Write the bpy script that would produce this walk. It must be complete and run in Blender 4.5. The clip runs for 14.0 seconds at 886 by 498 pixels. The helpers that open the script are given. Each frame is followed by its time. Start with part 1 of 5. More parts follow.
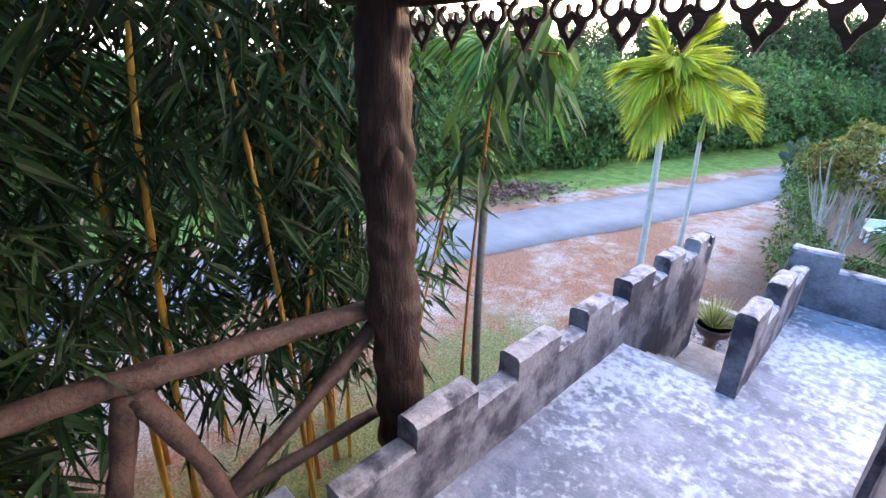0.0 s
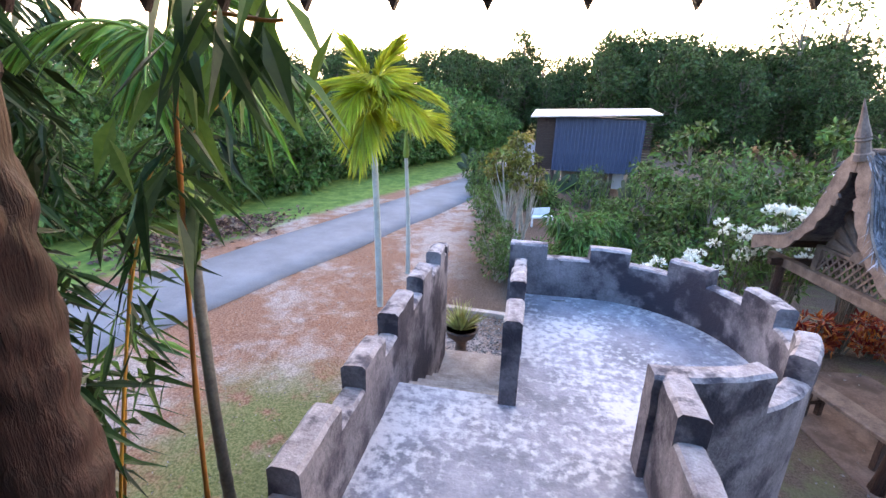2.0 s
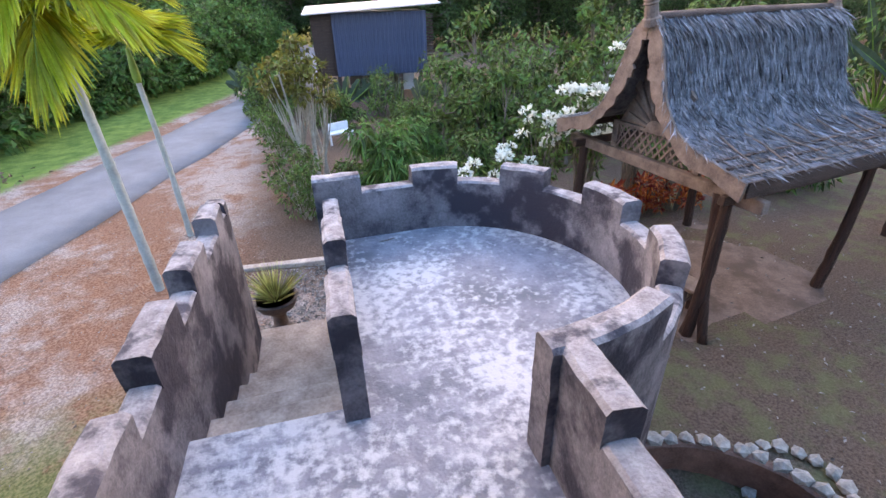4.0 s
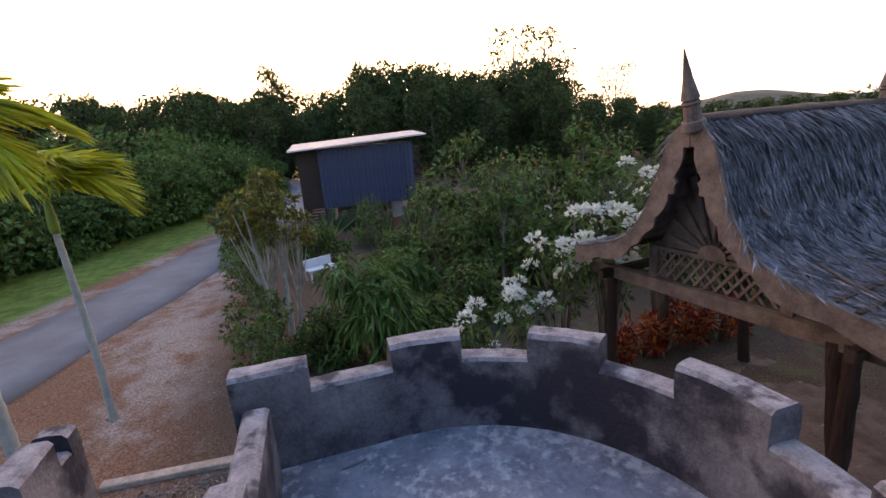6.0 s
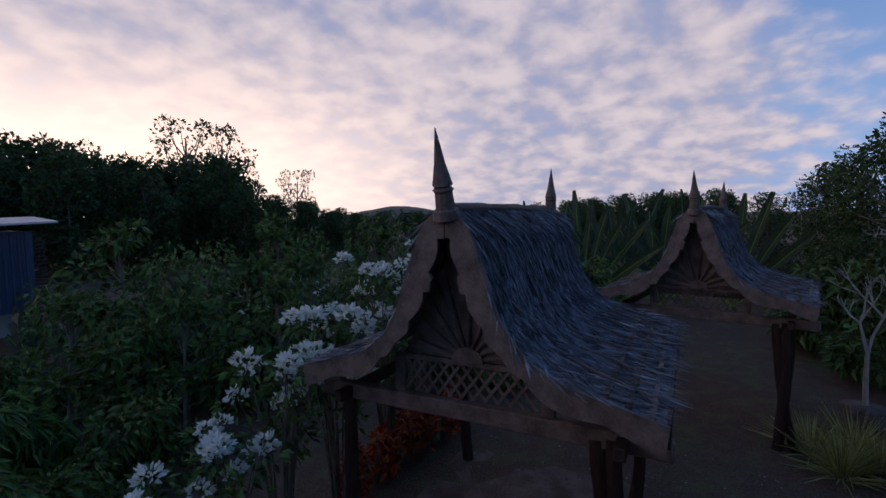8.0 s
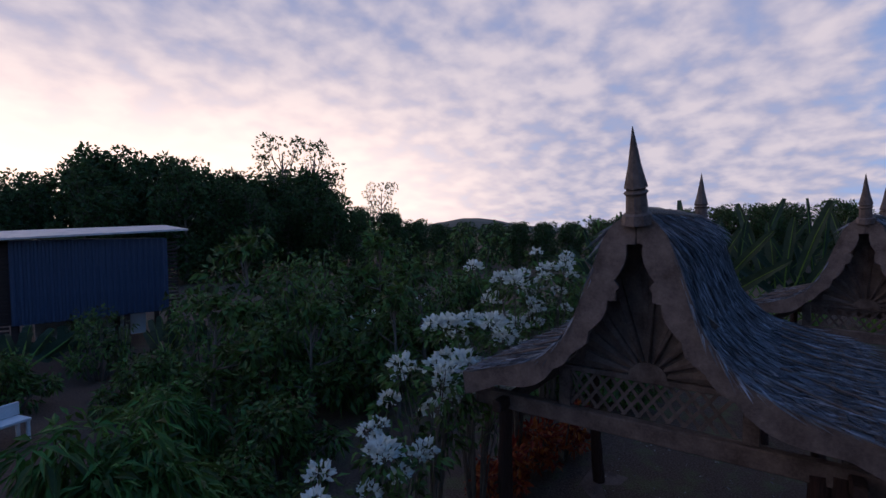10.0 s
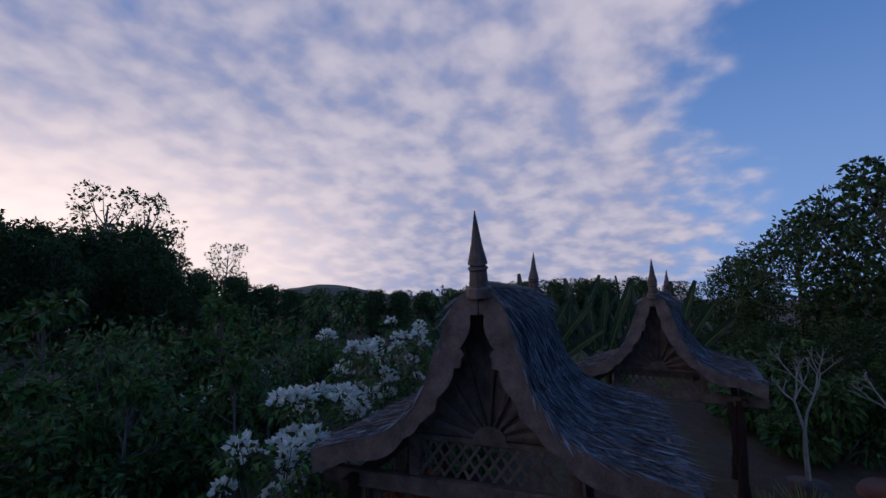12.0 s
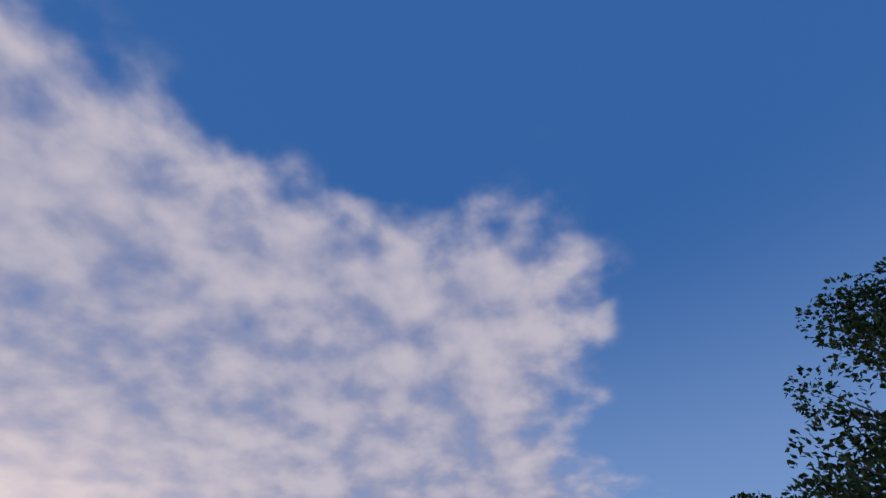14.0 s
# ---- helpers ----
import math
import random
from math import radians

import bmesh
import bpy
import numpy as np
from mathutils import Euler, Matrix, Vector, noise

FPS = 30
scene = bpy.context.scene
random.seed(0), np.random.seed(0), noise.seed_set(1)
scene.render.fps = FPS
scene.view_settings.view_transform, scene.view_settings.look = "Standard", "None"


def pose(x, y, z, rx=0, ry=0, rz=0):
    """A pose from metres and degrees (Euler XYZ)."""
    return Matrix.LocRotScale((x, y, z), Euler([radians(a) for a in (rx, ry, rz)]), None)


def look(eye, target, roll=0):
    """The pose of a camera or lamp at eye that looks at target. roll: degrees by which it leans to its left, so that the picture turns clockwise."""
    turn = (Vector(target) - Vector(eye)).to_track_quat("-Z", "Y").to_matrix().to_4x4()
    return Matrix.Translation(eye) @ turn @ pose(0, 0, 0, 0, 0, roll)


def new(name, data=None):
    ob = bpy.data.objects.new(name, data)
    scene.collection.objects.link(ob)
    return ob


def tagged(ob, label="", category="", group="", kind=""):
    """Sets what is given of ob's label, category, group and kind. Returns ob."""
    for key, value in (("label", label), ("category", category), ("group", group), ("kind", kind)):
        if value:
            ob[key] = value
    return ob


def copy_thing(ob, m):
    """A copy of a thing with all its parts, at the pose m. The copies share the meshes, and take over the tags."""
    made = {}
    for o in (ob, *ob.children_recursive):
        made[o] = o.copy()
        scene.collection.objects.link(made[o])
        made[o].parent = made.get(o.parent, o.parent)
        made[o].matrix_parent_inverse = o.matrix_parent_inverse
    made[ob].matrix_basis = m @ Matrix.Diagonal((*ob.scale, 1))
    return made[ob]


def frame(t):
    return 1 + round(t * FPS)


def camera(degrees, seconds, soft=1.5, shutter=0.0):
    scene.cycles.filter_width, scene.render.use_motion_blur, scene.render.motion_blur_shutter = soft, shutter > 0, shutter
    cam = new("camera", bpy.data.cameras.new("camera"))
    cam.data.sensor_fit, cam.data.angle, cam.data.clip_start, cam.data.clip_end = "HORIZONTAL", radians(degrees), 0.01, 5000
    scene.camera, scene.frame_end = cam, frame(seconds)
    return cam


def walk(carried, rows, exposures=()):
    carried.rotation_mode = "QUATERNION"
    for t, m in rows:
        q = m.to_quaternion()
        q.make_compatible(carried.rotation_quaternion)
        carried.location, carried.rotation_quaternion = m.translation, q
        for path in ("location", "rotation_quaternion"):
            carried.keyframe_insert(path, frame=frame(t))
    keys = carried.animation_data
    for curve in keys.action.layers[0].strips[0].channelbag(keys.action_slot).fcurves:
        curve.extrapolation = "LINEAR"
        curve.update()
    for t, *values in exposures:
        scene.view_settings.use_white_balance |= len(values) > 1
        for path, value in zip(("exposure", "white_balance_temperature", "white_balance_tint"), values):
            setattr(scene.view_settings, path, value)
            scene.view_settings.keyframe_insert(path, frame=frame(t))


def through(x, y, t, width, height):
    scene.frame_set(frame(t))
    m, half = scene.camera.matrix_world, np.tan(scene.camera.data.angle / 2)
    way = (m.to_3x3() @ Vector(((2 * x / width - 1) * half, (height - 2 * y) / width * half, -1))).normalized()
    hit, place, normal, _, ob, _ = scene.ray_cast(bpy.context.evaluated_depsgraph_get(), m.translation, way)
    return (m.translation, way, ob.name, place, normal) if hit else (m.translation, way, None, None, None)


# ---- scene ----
cam = camera(87.0, 14.0)
PATH = [
    (0, pose(0.032, -0.037, 2.278, 67.95, -1.07, 45.90)),
    (0.5, pose(-0.066, 0.118, 2.200, 72.23, 0.55, 30.08)),
    (0.7, pose(-0.128, 0.166, 2.246, 70.38, 0.01, 27.04)),
    (1, pose(-0.252, 0.192, 2.176, 70.11, -0.90, 22.38)),
    (1.5, pose(-0.453, 0.235, 2.179, 69.28, -0.78, 16.26)),
    (2, pose(-0.460, 0.523, 2.143, 71.79, -1.58, 11.07)),
    (2.5, pose(-0.463, 0.691, 2.155, 73.32, -2.61, 2.85)),
    (2.7, pose(-0.477, 0.711, 2.166, 73.19, -2.75, -0.45)),
    (4.8, pose(-0.351, 2.136, 1.645, 56.08, 2.45, -17.83)),
    (5, pose(-0.244, 2.189, 1.579, 61.37, 4.74, -16.88)),
    (5.2, pose(-0.126, 2.412, 1.607, 65.22, 5.69, -15.16)),
    (5.5, pose(-0.143, 2.729, 1.687, 70.22, 4.14, -16.14)),
    (5.7, pose(-0.137, 2.892, 1.731, 74.10, 4.57, -14.76)),
    (6, pose(-0.058, 3.136, 1.778, 75.60, 4.55, -16.17)),
    (6.5, pose(0.144, 3.501, 1.787, 78.96, 3.61, -15.96)),
    (7, pose(0.147, 3.790, 1.660, 83.82, -0.11, -19.77)),
    (7.5, pose(0.130, 4.094, 1.671, 86.46, 0.01, -40.60)),
    (8, pose(0.247, 4.345, 1.634, 86.00, 0.97, -53.56)),
    (8.5, pose(-0.005, 4.606, 1.617, 84.31, 0.08, -48.59)),
    (8.7, pose(-0.021, 4.748, 1.599, 85.46, -0.18, -44.93)),
    (10.8, pose(-0.288, 5.029, 1.589, 89.20, 1.04, -46.12)),
    (11, pose(-0.296, 5.026, 1.591, 89.82, 0.56, -48.51)),
    (11.5, pose(-0.303, 4.978, 1.595, 92.17, -0.37, -56.50)),
    (12, pose(-0.276, 4.926, 1.609, 95.82, -0.41, -62.19)),
    (12.5, pose(-0.176, 4.905, 1.684, 105.65, 0.55, -71.32)),
    (13, pose(-0.261, 4.880, 1.668, 118.27, 1.90, -80.19)),
    (13.5, pose(-0.251, 4.853, 1.672, 127.51, 2.91, -81.65)),
    (14, pose(-0.248, 4.808, 1.673, 133.01, 1.16, -74.02)),
]
walk(cam, PATH, exposures=[
    (0.0, 3.2, 7500, 6), (1.5, 2.95, 8000, 8), (2.0, 2.85, 8300, 9), (2.7, 2.25, 8900, 10), (4.8, 3.0, 9800, 11), (5.2, 2.8, 9800, 11), (5.8, 1.9, 10500, 16), (6.5, 0.1, 8000, 16),
    (7.5, -0.7, 6400, 12), (8.5, -0.3, 6100, 12), (11.0, -0.62, 5900, 12), (12.5, -0.78, 5500, 11), (14.0, -0.85, 5700, 10)])

# ---------------------------------------------------------------- light
SUN_AZ, SUN_EL = 1.0, 4.0          # degrees from +y, above the horizon
world = bpy.data.worlds.new("dusk_sky")
scene.world = world
world.use_nodes = True
wt = world.node_tree
wt.nodes.clear()


def wn(kind, **kw):
    n = wt.nodes.new(kind)
    for k, v in kw.items():
        n.inputs[k].default_value = v
    return n


def wmath(op, a, b=None, clamp=False):
    n = wt.nodes.new("ShaderNodeMath")
    n.operation, n.use_clamp = op, clamp
    for i, s in enumerate((a, b)):
        if s is None:
            continue
        if isinstance(s, (int, float)):
            n.inputs[i].default_value = s
        else:
            wt.links.new(s, n.inputs[i])
    return n.outputs[0]


def wstep(v, lo, hi):
    n = wt.nodes.new("ShaderNodeMapRange")
    n.interpolation_type = "SMOOTHSTEP"
    wt.links.new(v, n.inputs[0])
    n.inputs[1].default_value, n.inputs[2].default_value = lo, hi
    return n.outputs[0]


def wmix(f, a, b):
    n = wt.nodes.new("ShaderNodeMix")
    n.data_type = "RGBA"
    for sock, s in ((n.inputs[0], f), (n.inputs[6], a), (n.inputs[7], b)):
        if isinstance(s, (int, float)):
            sock.default_value = s
        elif isinstance(s, tuple):
            sock.default_value = (*s, 1)
        else:
            wt.links.new(s, sock)
    return n.outputs[2]


tc = wt.nodes.new("ShaderNodeTexCoord")
sep = wt.nodes.new("ShaderNodeSeparateXYZ")
wt.links.new(tc.outputs["Generated"], sep.inputs[0])
dx, dy, dz = sep.outputs
sky = wt.nodes.new("ShaderNodeTexSky")
sky.sky_type, sky.sun_disc = "NISHITA", False
sky.sun_elevation, sky.sun_rotation = radians(SUN_EL), radians(SUN_AZ)
sky.air_density, sky.dust_density, sky.ozone_density = 1.0, 0.6, 2.0
# cloud deck: the view direction laid onto a flat layer
lift = wmath("ADD", wmath("MAXIMUM", dz, 0.0), 0.34)
comb = wt.nodes.new("ShaderNodeCombineXYZ")
wt.links.new(wmath("DIVIDE", dx, lift), comb.inputs[0])
wt.links.new(wmath("DIVIDE", dy, lift), comb.inputs[1])
puff = wn("ShaderNodeTexNoise", Scale=8.6, Detail=4.0, Roughness=0.45, Distortion=0.1)
wt.links.new(comb.outputs[0], puff.inputs["Vector"])
bank = wn("ShaderNodeTexNoise", Scale=1.7, Detail=3.0, Roughness=0.5)
wt.links.new(comb.outputs[0], bank.inputs["Vector"])
# the bank of cloud lies over the sunset side and thins out overhead
wob = wmath("MULTIPLY", wmath("SUBTRACT", bank.outputs[0], 0.5), 0.30)
cover = wmath("MULTIPLY", wstep(wmath("ADD", wmath("SUBTRACT", 0.80, dz), wob), -0.04, 0.20), wstep(wmath("ADD", dy, wob), -0.14, 0.12))
puffs = wmath("ADD", wmath("MULTIPLY", puff.outputs[0], 0.66), wmath("MULTIPLY", bank.outputs[0], 0.34))
dens = wmath("ADD", puffs, wmath("MULTIPLY", wmath("SUBTRACT", cover, 1.0), 0.36))
mask = wmath("MULTIPLY", wstep(dens, 0.15, 0.50), wstep(cover, 0.0, 0.25))
near_sun = wstep(wmath("ADD", wmath("MULTIPLY", dy, math.cos(radians(SUN_EL))), wmath("MULTIPLY", dz, 0.07)), 0.45, 1.0)
lowness = wstep(dz, 0.40, 0.02)
glow = wmath("MULTIPLY", near_sun, lowness)
clear = wmix(wstep(dz, -0.02, 0.70), (2.7, 3.9, 6.4), (0.50, 1.42, 3.7))
clear = wmix(wmath("MULTIPLY", glow, 0.85), clear, (16.0, 12.0, 8.5))
addn = wt.nodes.new("ShaderNodeMix")
addn.data_type, addn.blend_type = "RGBA", "ADD"
addn.inputs[0].default_value = 0.12
wt.links.new(clear, addn.inputs[6])
wt.links.new(sky.outputs[0], addn.inputs[7])
cl_dark, cl_lit = (3.9, 3.75, 4.8), (6.7, 5.75, 5.85)
cloud = wmix(wstep(puffs, 0.38, 0.66), cl_dark, cl_lit)
cloud = wmix(wmath("MULTIPLY", glow, 0.9), cloud, (17.0, 12.5, 9.5))
bg = wt.nodes.new("ShaderNodeBackground")
wt.links.new(wmix(mask, addn.outputs[2], cloud), bg.inputs[0])
bg.inputs[1].default_value = 0.15
wo = wt.nodes.new("ShaderNodeOutputWorld")
wt.links.new(bg.outputs[0], wo.inputs[0])

sun = new("sun", bpy.data.lights.new("sun", "SUN"))
sun.data.energy, sun.data.angle, sun.data.color = 0.8, radians(8), (1.0, 0.72, 0.5)
sun.matrix_world = look((0, 0, 0), (-math.sin(radians(SUN_AZ)), -math.cos(radians(SUN_AZ)), -math.tan(radians(SUN_EL))))


# ---------------------------------------------------------------- materials
def material(name, dark, light, scale=6.0, fine=60.0, rough=0.8, bump=0.15, metal=0.0, stretch=(1, 1, 1), spread=0.0,
             island=False, flakes=None, stain=None, stain_scale=1.5, stain_at=(0.5, 0.65), clear=0.0, spec=0.4):
    """Two scales of noise in colour, relief from the finer one; spread varies piece by piece."""
    m = bpy.data.materials.new(name)
    m.use_nodes = True
    t = m.node_tree
    b = t.nodes["Principled BSDF"]
    co = t.nodes.new("ShaderNodeTexCoord")
    mp = t.nodes.new("ShaderNodeMapping")
    mp.inputs["Scale"].default_value = stretch
    t.links.new(co.outputs["Object"], mp.inputs[0])

    def nz(s, d):
        n = t.nodes.new("ShaderNodeTexNoise")
        n.inputs["Scale"].default_value, n.inputs["Detail"].default_value = s, d
        n.inputs["Roughness"].default_value = 0.6
        t.links.new(mp.outputs[0], n.inputs["Vector"])
        return n.outputs[0]

    big, small = nz(scale, 4.0), nz(fine, 3.0)
    mixv = t.nodes.new("ShaderNodeMath")
    mixv.operation = "MULTIPLY_ADD"
    t.links.new(small, mixv.inputs[0])
    mixv.inputs[1].default_value = 0.45
    t.links.new(big, mixv.inputs[2])
    ramp = t.nodes.new("ShaderNodeValToRGB")
    ramp.color_ramp.elements[0].position, ramp.color_ramp.elements[1].position = 0.5, 0.95
    ramp.color_ramp.elements[0].color, ramp.color_ramp.elements[1].color = (*dark, 1), (*light, 1)
    t.links.new(mixv.outputs[0], ramp.inputs[0])
    col = ramp.outputs[0]
    if stain:
        st = nz(stain_scale, 5.0)
        mr = t.nodes.new("ShaderNodeMapRange")
        mr.interpolation_type = "SMOOTHSTEP"
        mr.inputs[1].default_value, mr.inputs[2].default_value = stain_at
        t.links.new(st, mr.inputs[0])
        mx = t.nodes.new("ShaderNodeMix")
        mx.data_type = "RGBA"
        t.links.new(mr.outputs[0], mx.inputs[0])
        t.links.new(col, mx.inputs[6])
        mx.inputs[7].default_value = (*stain, 1)
        col = mx.outputs[2]
    if flakes:
        fl = nz(15.0, 12.0)
        zone = nz(0.8, 3.0)
        ad = t.nodes.new("ShaderNodeMath")
        ad.operation = "MULTIPLY_ADD"
        t.links.new(zone, ad.inputs[0])
        ad.inputs[1].default_value = 1.15
        t.links.new(fl, ad.inputs[2])
        mr = t.nodes.new("ShaderNodeMapRange")
        mr.inputs[1].default_value, mr.inputs[2].default_value = 1.03, 1.20
        t.links.new(ad.outputs[0], mr.inputs[0])
        mx = t.nodes.new("ShaderNodeMix")
        mx.data_type = "RGBA"
        t.links.new(mr.outputs[0], mx.inputs[0])
        t.links.new(col, mx.inputs[6])
        mx.inputs[7].default_value = (*flakes, 1)
        col = mx.outputs[2]
    if spread:
        src = t.nodes.new("ShaderNodeNewGeometry" if island else "ShaderNodeObjectInfo")
        rnd = src.outputs["Random Per Island" if island else "Random"]
        hs = t.nodes.new("ShaderNodeHueSaturation")
        mv = t.nodes.new("ShaderNodeMapRange")
        mv.inputs[3].default_value, mv.inputs[4].default_value = 1 - spread, 1 + spread
        mh = t.nodes.new("ShaderNodeMapRange")
        mh.inputs[3].default_value, mh.inputs[4].default_value = 0.5 - spread * 0.05, 0.5 + spread * 0.04
        t.links.new(rnd, mv.inputs[0])
        t.links.new(rnd, mh.inputs[0])
        t.links.new(mv.outputs[0], hs.inputs["Value"])
        t.links.new(mh.outputs[0], hs.inputs["Hue"])
        t.links.new(col, hs.inputs["Color"])
        col = hs.outputs[0]
    t.links.new(col, b.inputs["Base Color"])
    b.inputs["Roughness"].default_value, b.inputs["Metallic"].default_value = rough, metal
    b.inputs["Specular IOR Level"].default_value = spec
    if bump:
        bp = t.nodes.new("ShaderNodeBump")
        bp.inputs["Strength"].default_value, bp.inputs["Distance"].default_value = bump, 0.02
        t.links.new(mixv.outputs[0], bp.inputs["Height"])
        t.links.new(bp.outputs[0], b.inputs["Normal"])
    return m


def leafy(name, dark, light, spread=0.45, rough=0.5, through=0.25):
    m = material(name, dark, light, 3.0, 40.0, rough, 0.0, spread=spread, island=True, spec=0.3)
    t = m.node_tree
    b = t.nodes["Principled BSDF"]
    tr = t.nodes.new("ShaderNodeBsdfTranslucent")
    src = b.inputs["Base Color"].links[0].from_socket
    t.links.new(src, tr.inputs[0])
    mx = t.nodes.new("ShaderNodeMixShader")
    mx.inputs[0].default_value = through
    t.links.new(b.outputs[0], mx.inputs[1])
    t.links.new(tr.outputs[0], mx.inputs[2])
    t.links.new(mx.outputs[0], t.nodes["Material Output"].inputs[0])
    return m


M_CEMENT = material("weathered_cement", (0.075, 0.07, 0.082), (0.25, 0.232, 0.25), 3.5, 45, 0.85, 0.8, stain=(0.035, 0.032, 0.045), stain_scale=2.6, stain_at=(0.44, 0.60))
# the wall cement again, paler: skylight on the tops put into the colour
M_LIT_TOP = material("cement_lit_top", (0.16, 0.14, 0.15), (0.42, 0.39, 0.40), 9, 70, 0.9, 0.6, stain=(0.06, 0.055, 0.07), stain_scale=5)
M_FLOOR = material("worn_deck_cement", (0.13, 0.13, 0.16), (0.33, 0.32, 0.36), 5.0, 34, 0.5, 0.6, stain=(0.12, 0.125, 0.15), stain_scale=1.3, stain_at=(0.47, 0.68), flakes=(0.50, 0.49, 0.51), spec=0.45)
M_STEP = material("step_cement", (0.27, 0.205, 0.17), (0.52, 0.43, 0.37), 5, 40, 0.85, 0.3)
M_LOG = material("peeled_log", (0.010, 0.005, 0.004), (0.065, 0.027, 0.021), 8, 40, 0.6, 1.0, stretch=(6, 6, 0.3))
M_BRANCH = material("rail_branch", (0.035, 0.018, 0.014), (0.15, 0.085, 0.065), 6, 40, 0.65, 0.8, stretch=(1, 1, 1))
M_DARKWOOD = material("dark_timber", (0.025, 0.013, 0.011), (0.075, 0.042, 0.034), 5, 40, 0.6, 0.5, stretch=(1, 6, 6))
M_GREYWOOD = material("weathered_timber", (0.085, 0.060, 0.050), (0.24, 0.178, 0.152), 6, 50, 0.8, 0.4)
M_THATCH = material("palm_thatch", (0.035, 0.036, 0.042), (0.15, 0.152, 0.17), 8, 50, 0.85, 0.6, spread=0.5, island=True)
M_STRAW = material("thatch_strand", (0.07, 0.07, 0.078), (0.27, 0.27, 0.29), 8, 50, 0.8, 0.0, spread=0.6, island=True)
M_BLUE = material("painted_corrugated_steel", (0.035, 0.05, 0.095), (0.055, 0.075, 0.13), 2, 30, 0.45, 0.05)
M_ROOFING = material("pale_roof_sheet", (0.5, 0.42, 0.40), (0.72, 0.62, 0.58), 3, 30, 0.5, 0.1)
M_WHITE = material("white_paint", (0.6, 0.62, 0.64), (0.8, 0.82, 0.84), 3, 30, 0.5, 0.1)
M_ROAD = material("cement_road", (0.12, 0.13, 0.15), (0.19, 0.205, 0.23), 1.2, 30, 0.8, 0.25)
M_CLAY = material("clay_pot", (0.05, 0.04, 0.04), (0.14, 0.11, 0.10), 8, 50, 0.8, 0.4)
M_PEBBLE = material("pale_pebble", (0.13, 0.115, 0.105), (0.32, 0.29, 0.27), 8, 50, 0.8, 0.2, spread=0.4, island=True)
M_DRY = material("dry_leaf_litter", (0.09, 0.05, 0.04), (0.26, 0.16, 0.12), 8, 40, 0.85, 0.0, spread=0.6, island=True)
M_CULM = material("bamboo_culm", (0.30, 0.12, 0.02), (0.62, 0.33, 0.06), 3, 30, 0.4, 0.1, stretch=(3, 3, 0.6), spread=0.35)
M_PALMTRUNK = material("palm_trunk_pale", (0.24, 0.27, 0.26), (0.42, 0.46, 0.44), 4, 40, 0.7, 0.3)
M_PALMDARK = material("palm_trunk_dark", (0.06, 0.055, 0.045), (0.20, 0.185, 0.15), 4, 40, 0.7, 0.3)
M_SHAFT = material("palm_crownshaft", (0.10, 0.20, 0.03), (0.22, 0.34, 0.06), 4, 40, 0.45, 0.1)
M_BARK = material("grey_bark", (0.07, 0.06, 0.05), (0.22, 0.19, 0.16), 5, 40, 0.85, 0.5, stretch=(3, 3, 0.6))
M_PALEBARK = material("pale_bark", (0.22, 0.20, 0.17), (0.42, 0.39, 0.34), 5, 40, 0.8, 0.4)
M_HILL = material("hill_wood", (0.05, 0.06, 0.045), (0.12, 0.11, 0.09), 0.05, 0.4, 0.95, 0.0)
M_TERRA = material("terracotta_wall", (0.10, 0.05, 0.04), (0.24, 0.13, 0.10), 5, 50, 0.85, 0.4)
M_REDWOOD = material("dark_red_paint", (0.10, 0.03, 0.025), (0.17, 0.06, 0.05), 5, 50, 0.6, 0.2)
M_BLUELATH = material("blue_lath_paint", (0.06, 0.16, 0.20), (0.12, 0.26, 0.30), 5, 50, 0.6, 0.1)
M_SLAB = material("stained_slab", (0.075, 0.048, 0.038), (0.19, 0.13, 0.105), 2.5, 40, 0.85, 0.3, stain=(0.07, 0.045, 0.035), stain_scale=1.5)
L_BAMBOO = leafy("bamboo_leaf", (0.012, 0.034, 0.014), (0.042, 0.085, 0.026), 0.7)
L_PALM = leafy("yellow_green_palm_leaf", (0.22, 0.30, 0.02), (0.50, 0.52, 0.06), 0.35, 0.45, 0.4)
L_PALMGREEN = leafy("green_palm_leaf", (0.06, 0.16, 0.02), (0.14, 0.26, 0.04), 0.5, 0.45, 0.4)
L_FOREST = leafy("forest_leaf", (0.028, 0.060, 0.020), (0.070, 0.112, 0.036), 0.6, 0.5, 0.35)
L_BANK = leafy("bank_leaf", (0.045, 0.105, 0.030), (0.105, 0.190, 0.050), 0.6, 0.5, 0.35)
L_SHRUB = leafy("shrub_leaf", (0.040, 0.085, 0.022), (0.120, 0.180, 0.045), 0.75)
L_BRIGHT = leafy("bright_shrub_leaf", (0.045, 0.11, 0.022), (0.12, 0.21, 0.05), 0.6)
L_ORANGE = leafy("orange_young_leaf", (0.09, 0.11, 0.025), (0.21, 0.18, 0.04), 0.5)
L_RED = leafy("croton_red_leaf", (0.20, 0.03, 0.012), (0.42, 0.10, 0.03), 0.6)
L_STRIPE = leafy("striped_grass_leaf", (0.20, 0.24, 0.07), (0.50, 0.48, 0.20), 0.5)
L_FLOWER = leafy("white_petal", (0.70, 0.74, 0.68), (0.85, 0.87, 0.82), 0.12, 0.6, 0.3)
L_CACTUS = leafy("blue_green_pad_leaf", (0.03, 0.055, 0.035), (0.075, 0.115, 0.07), 0.4)


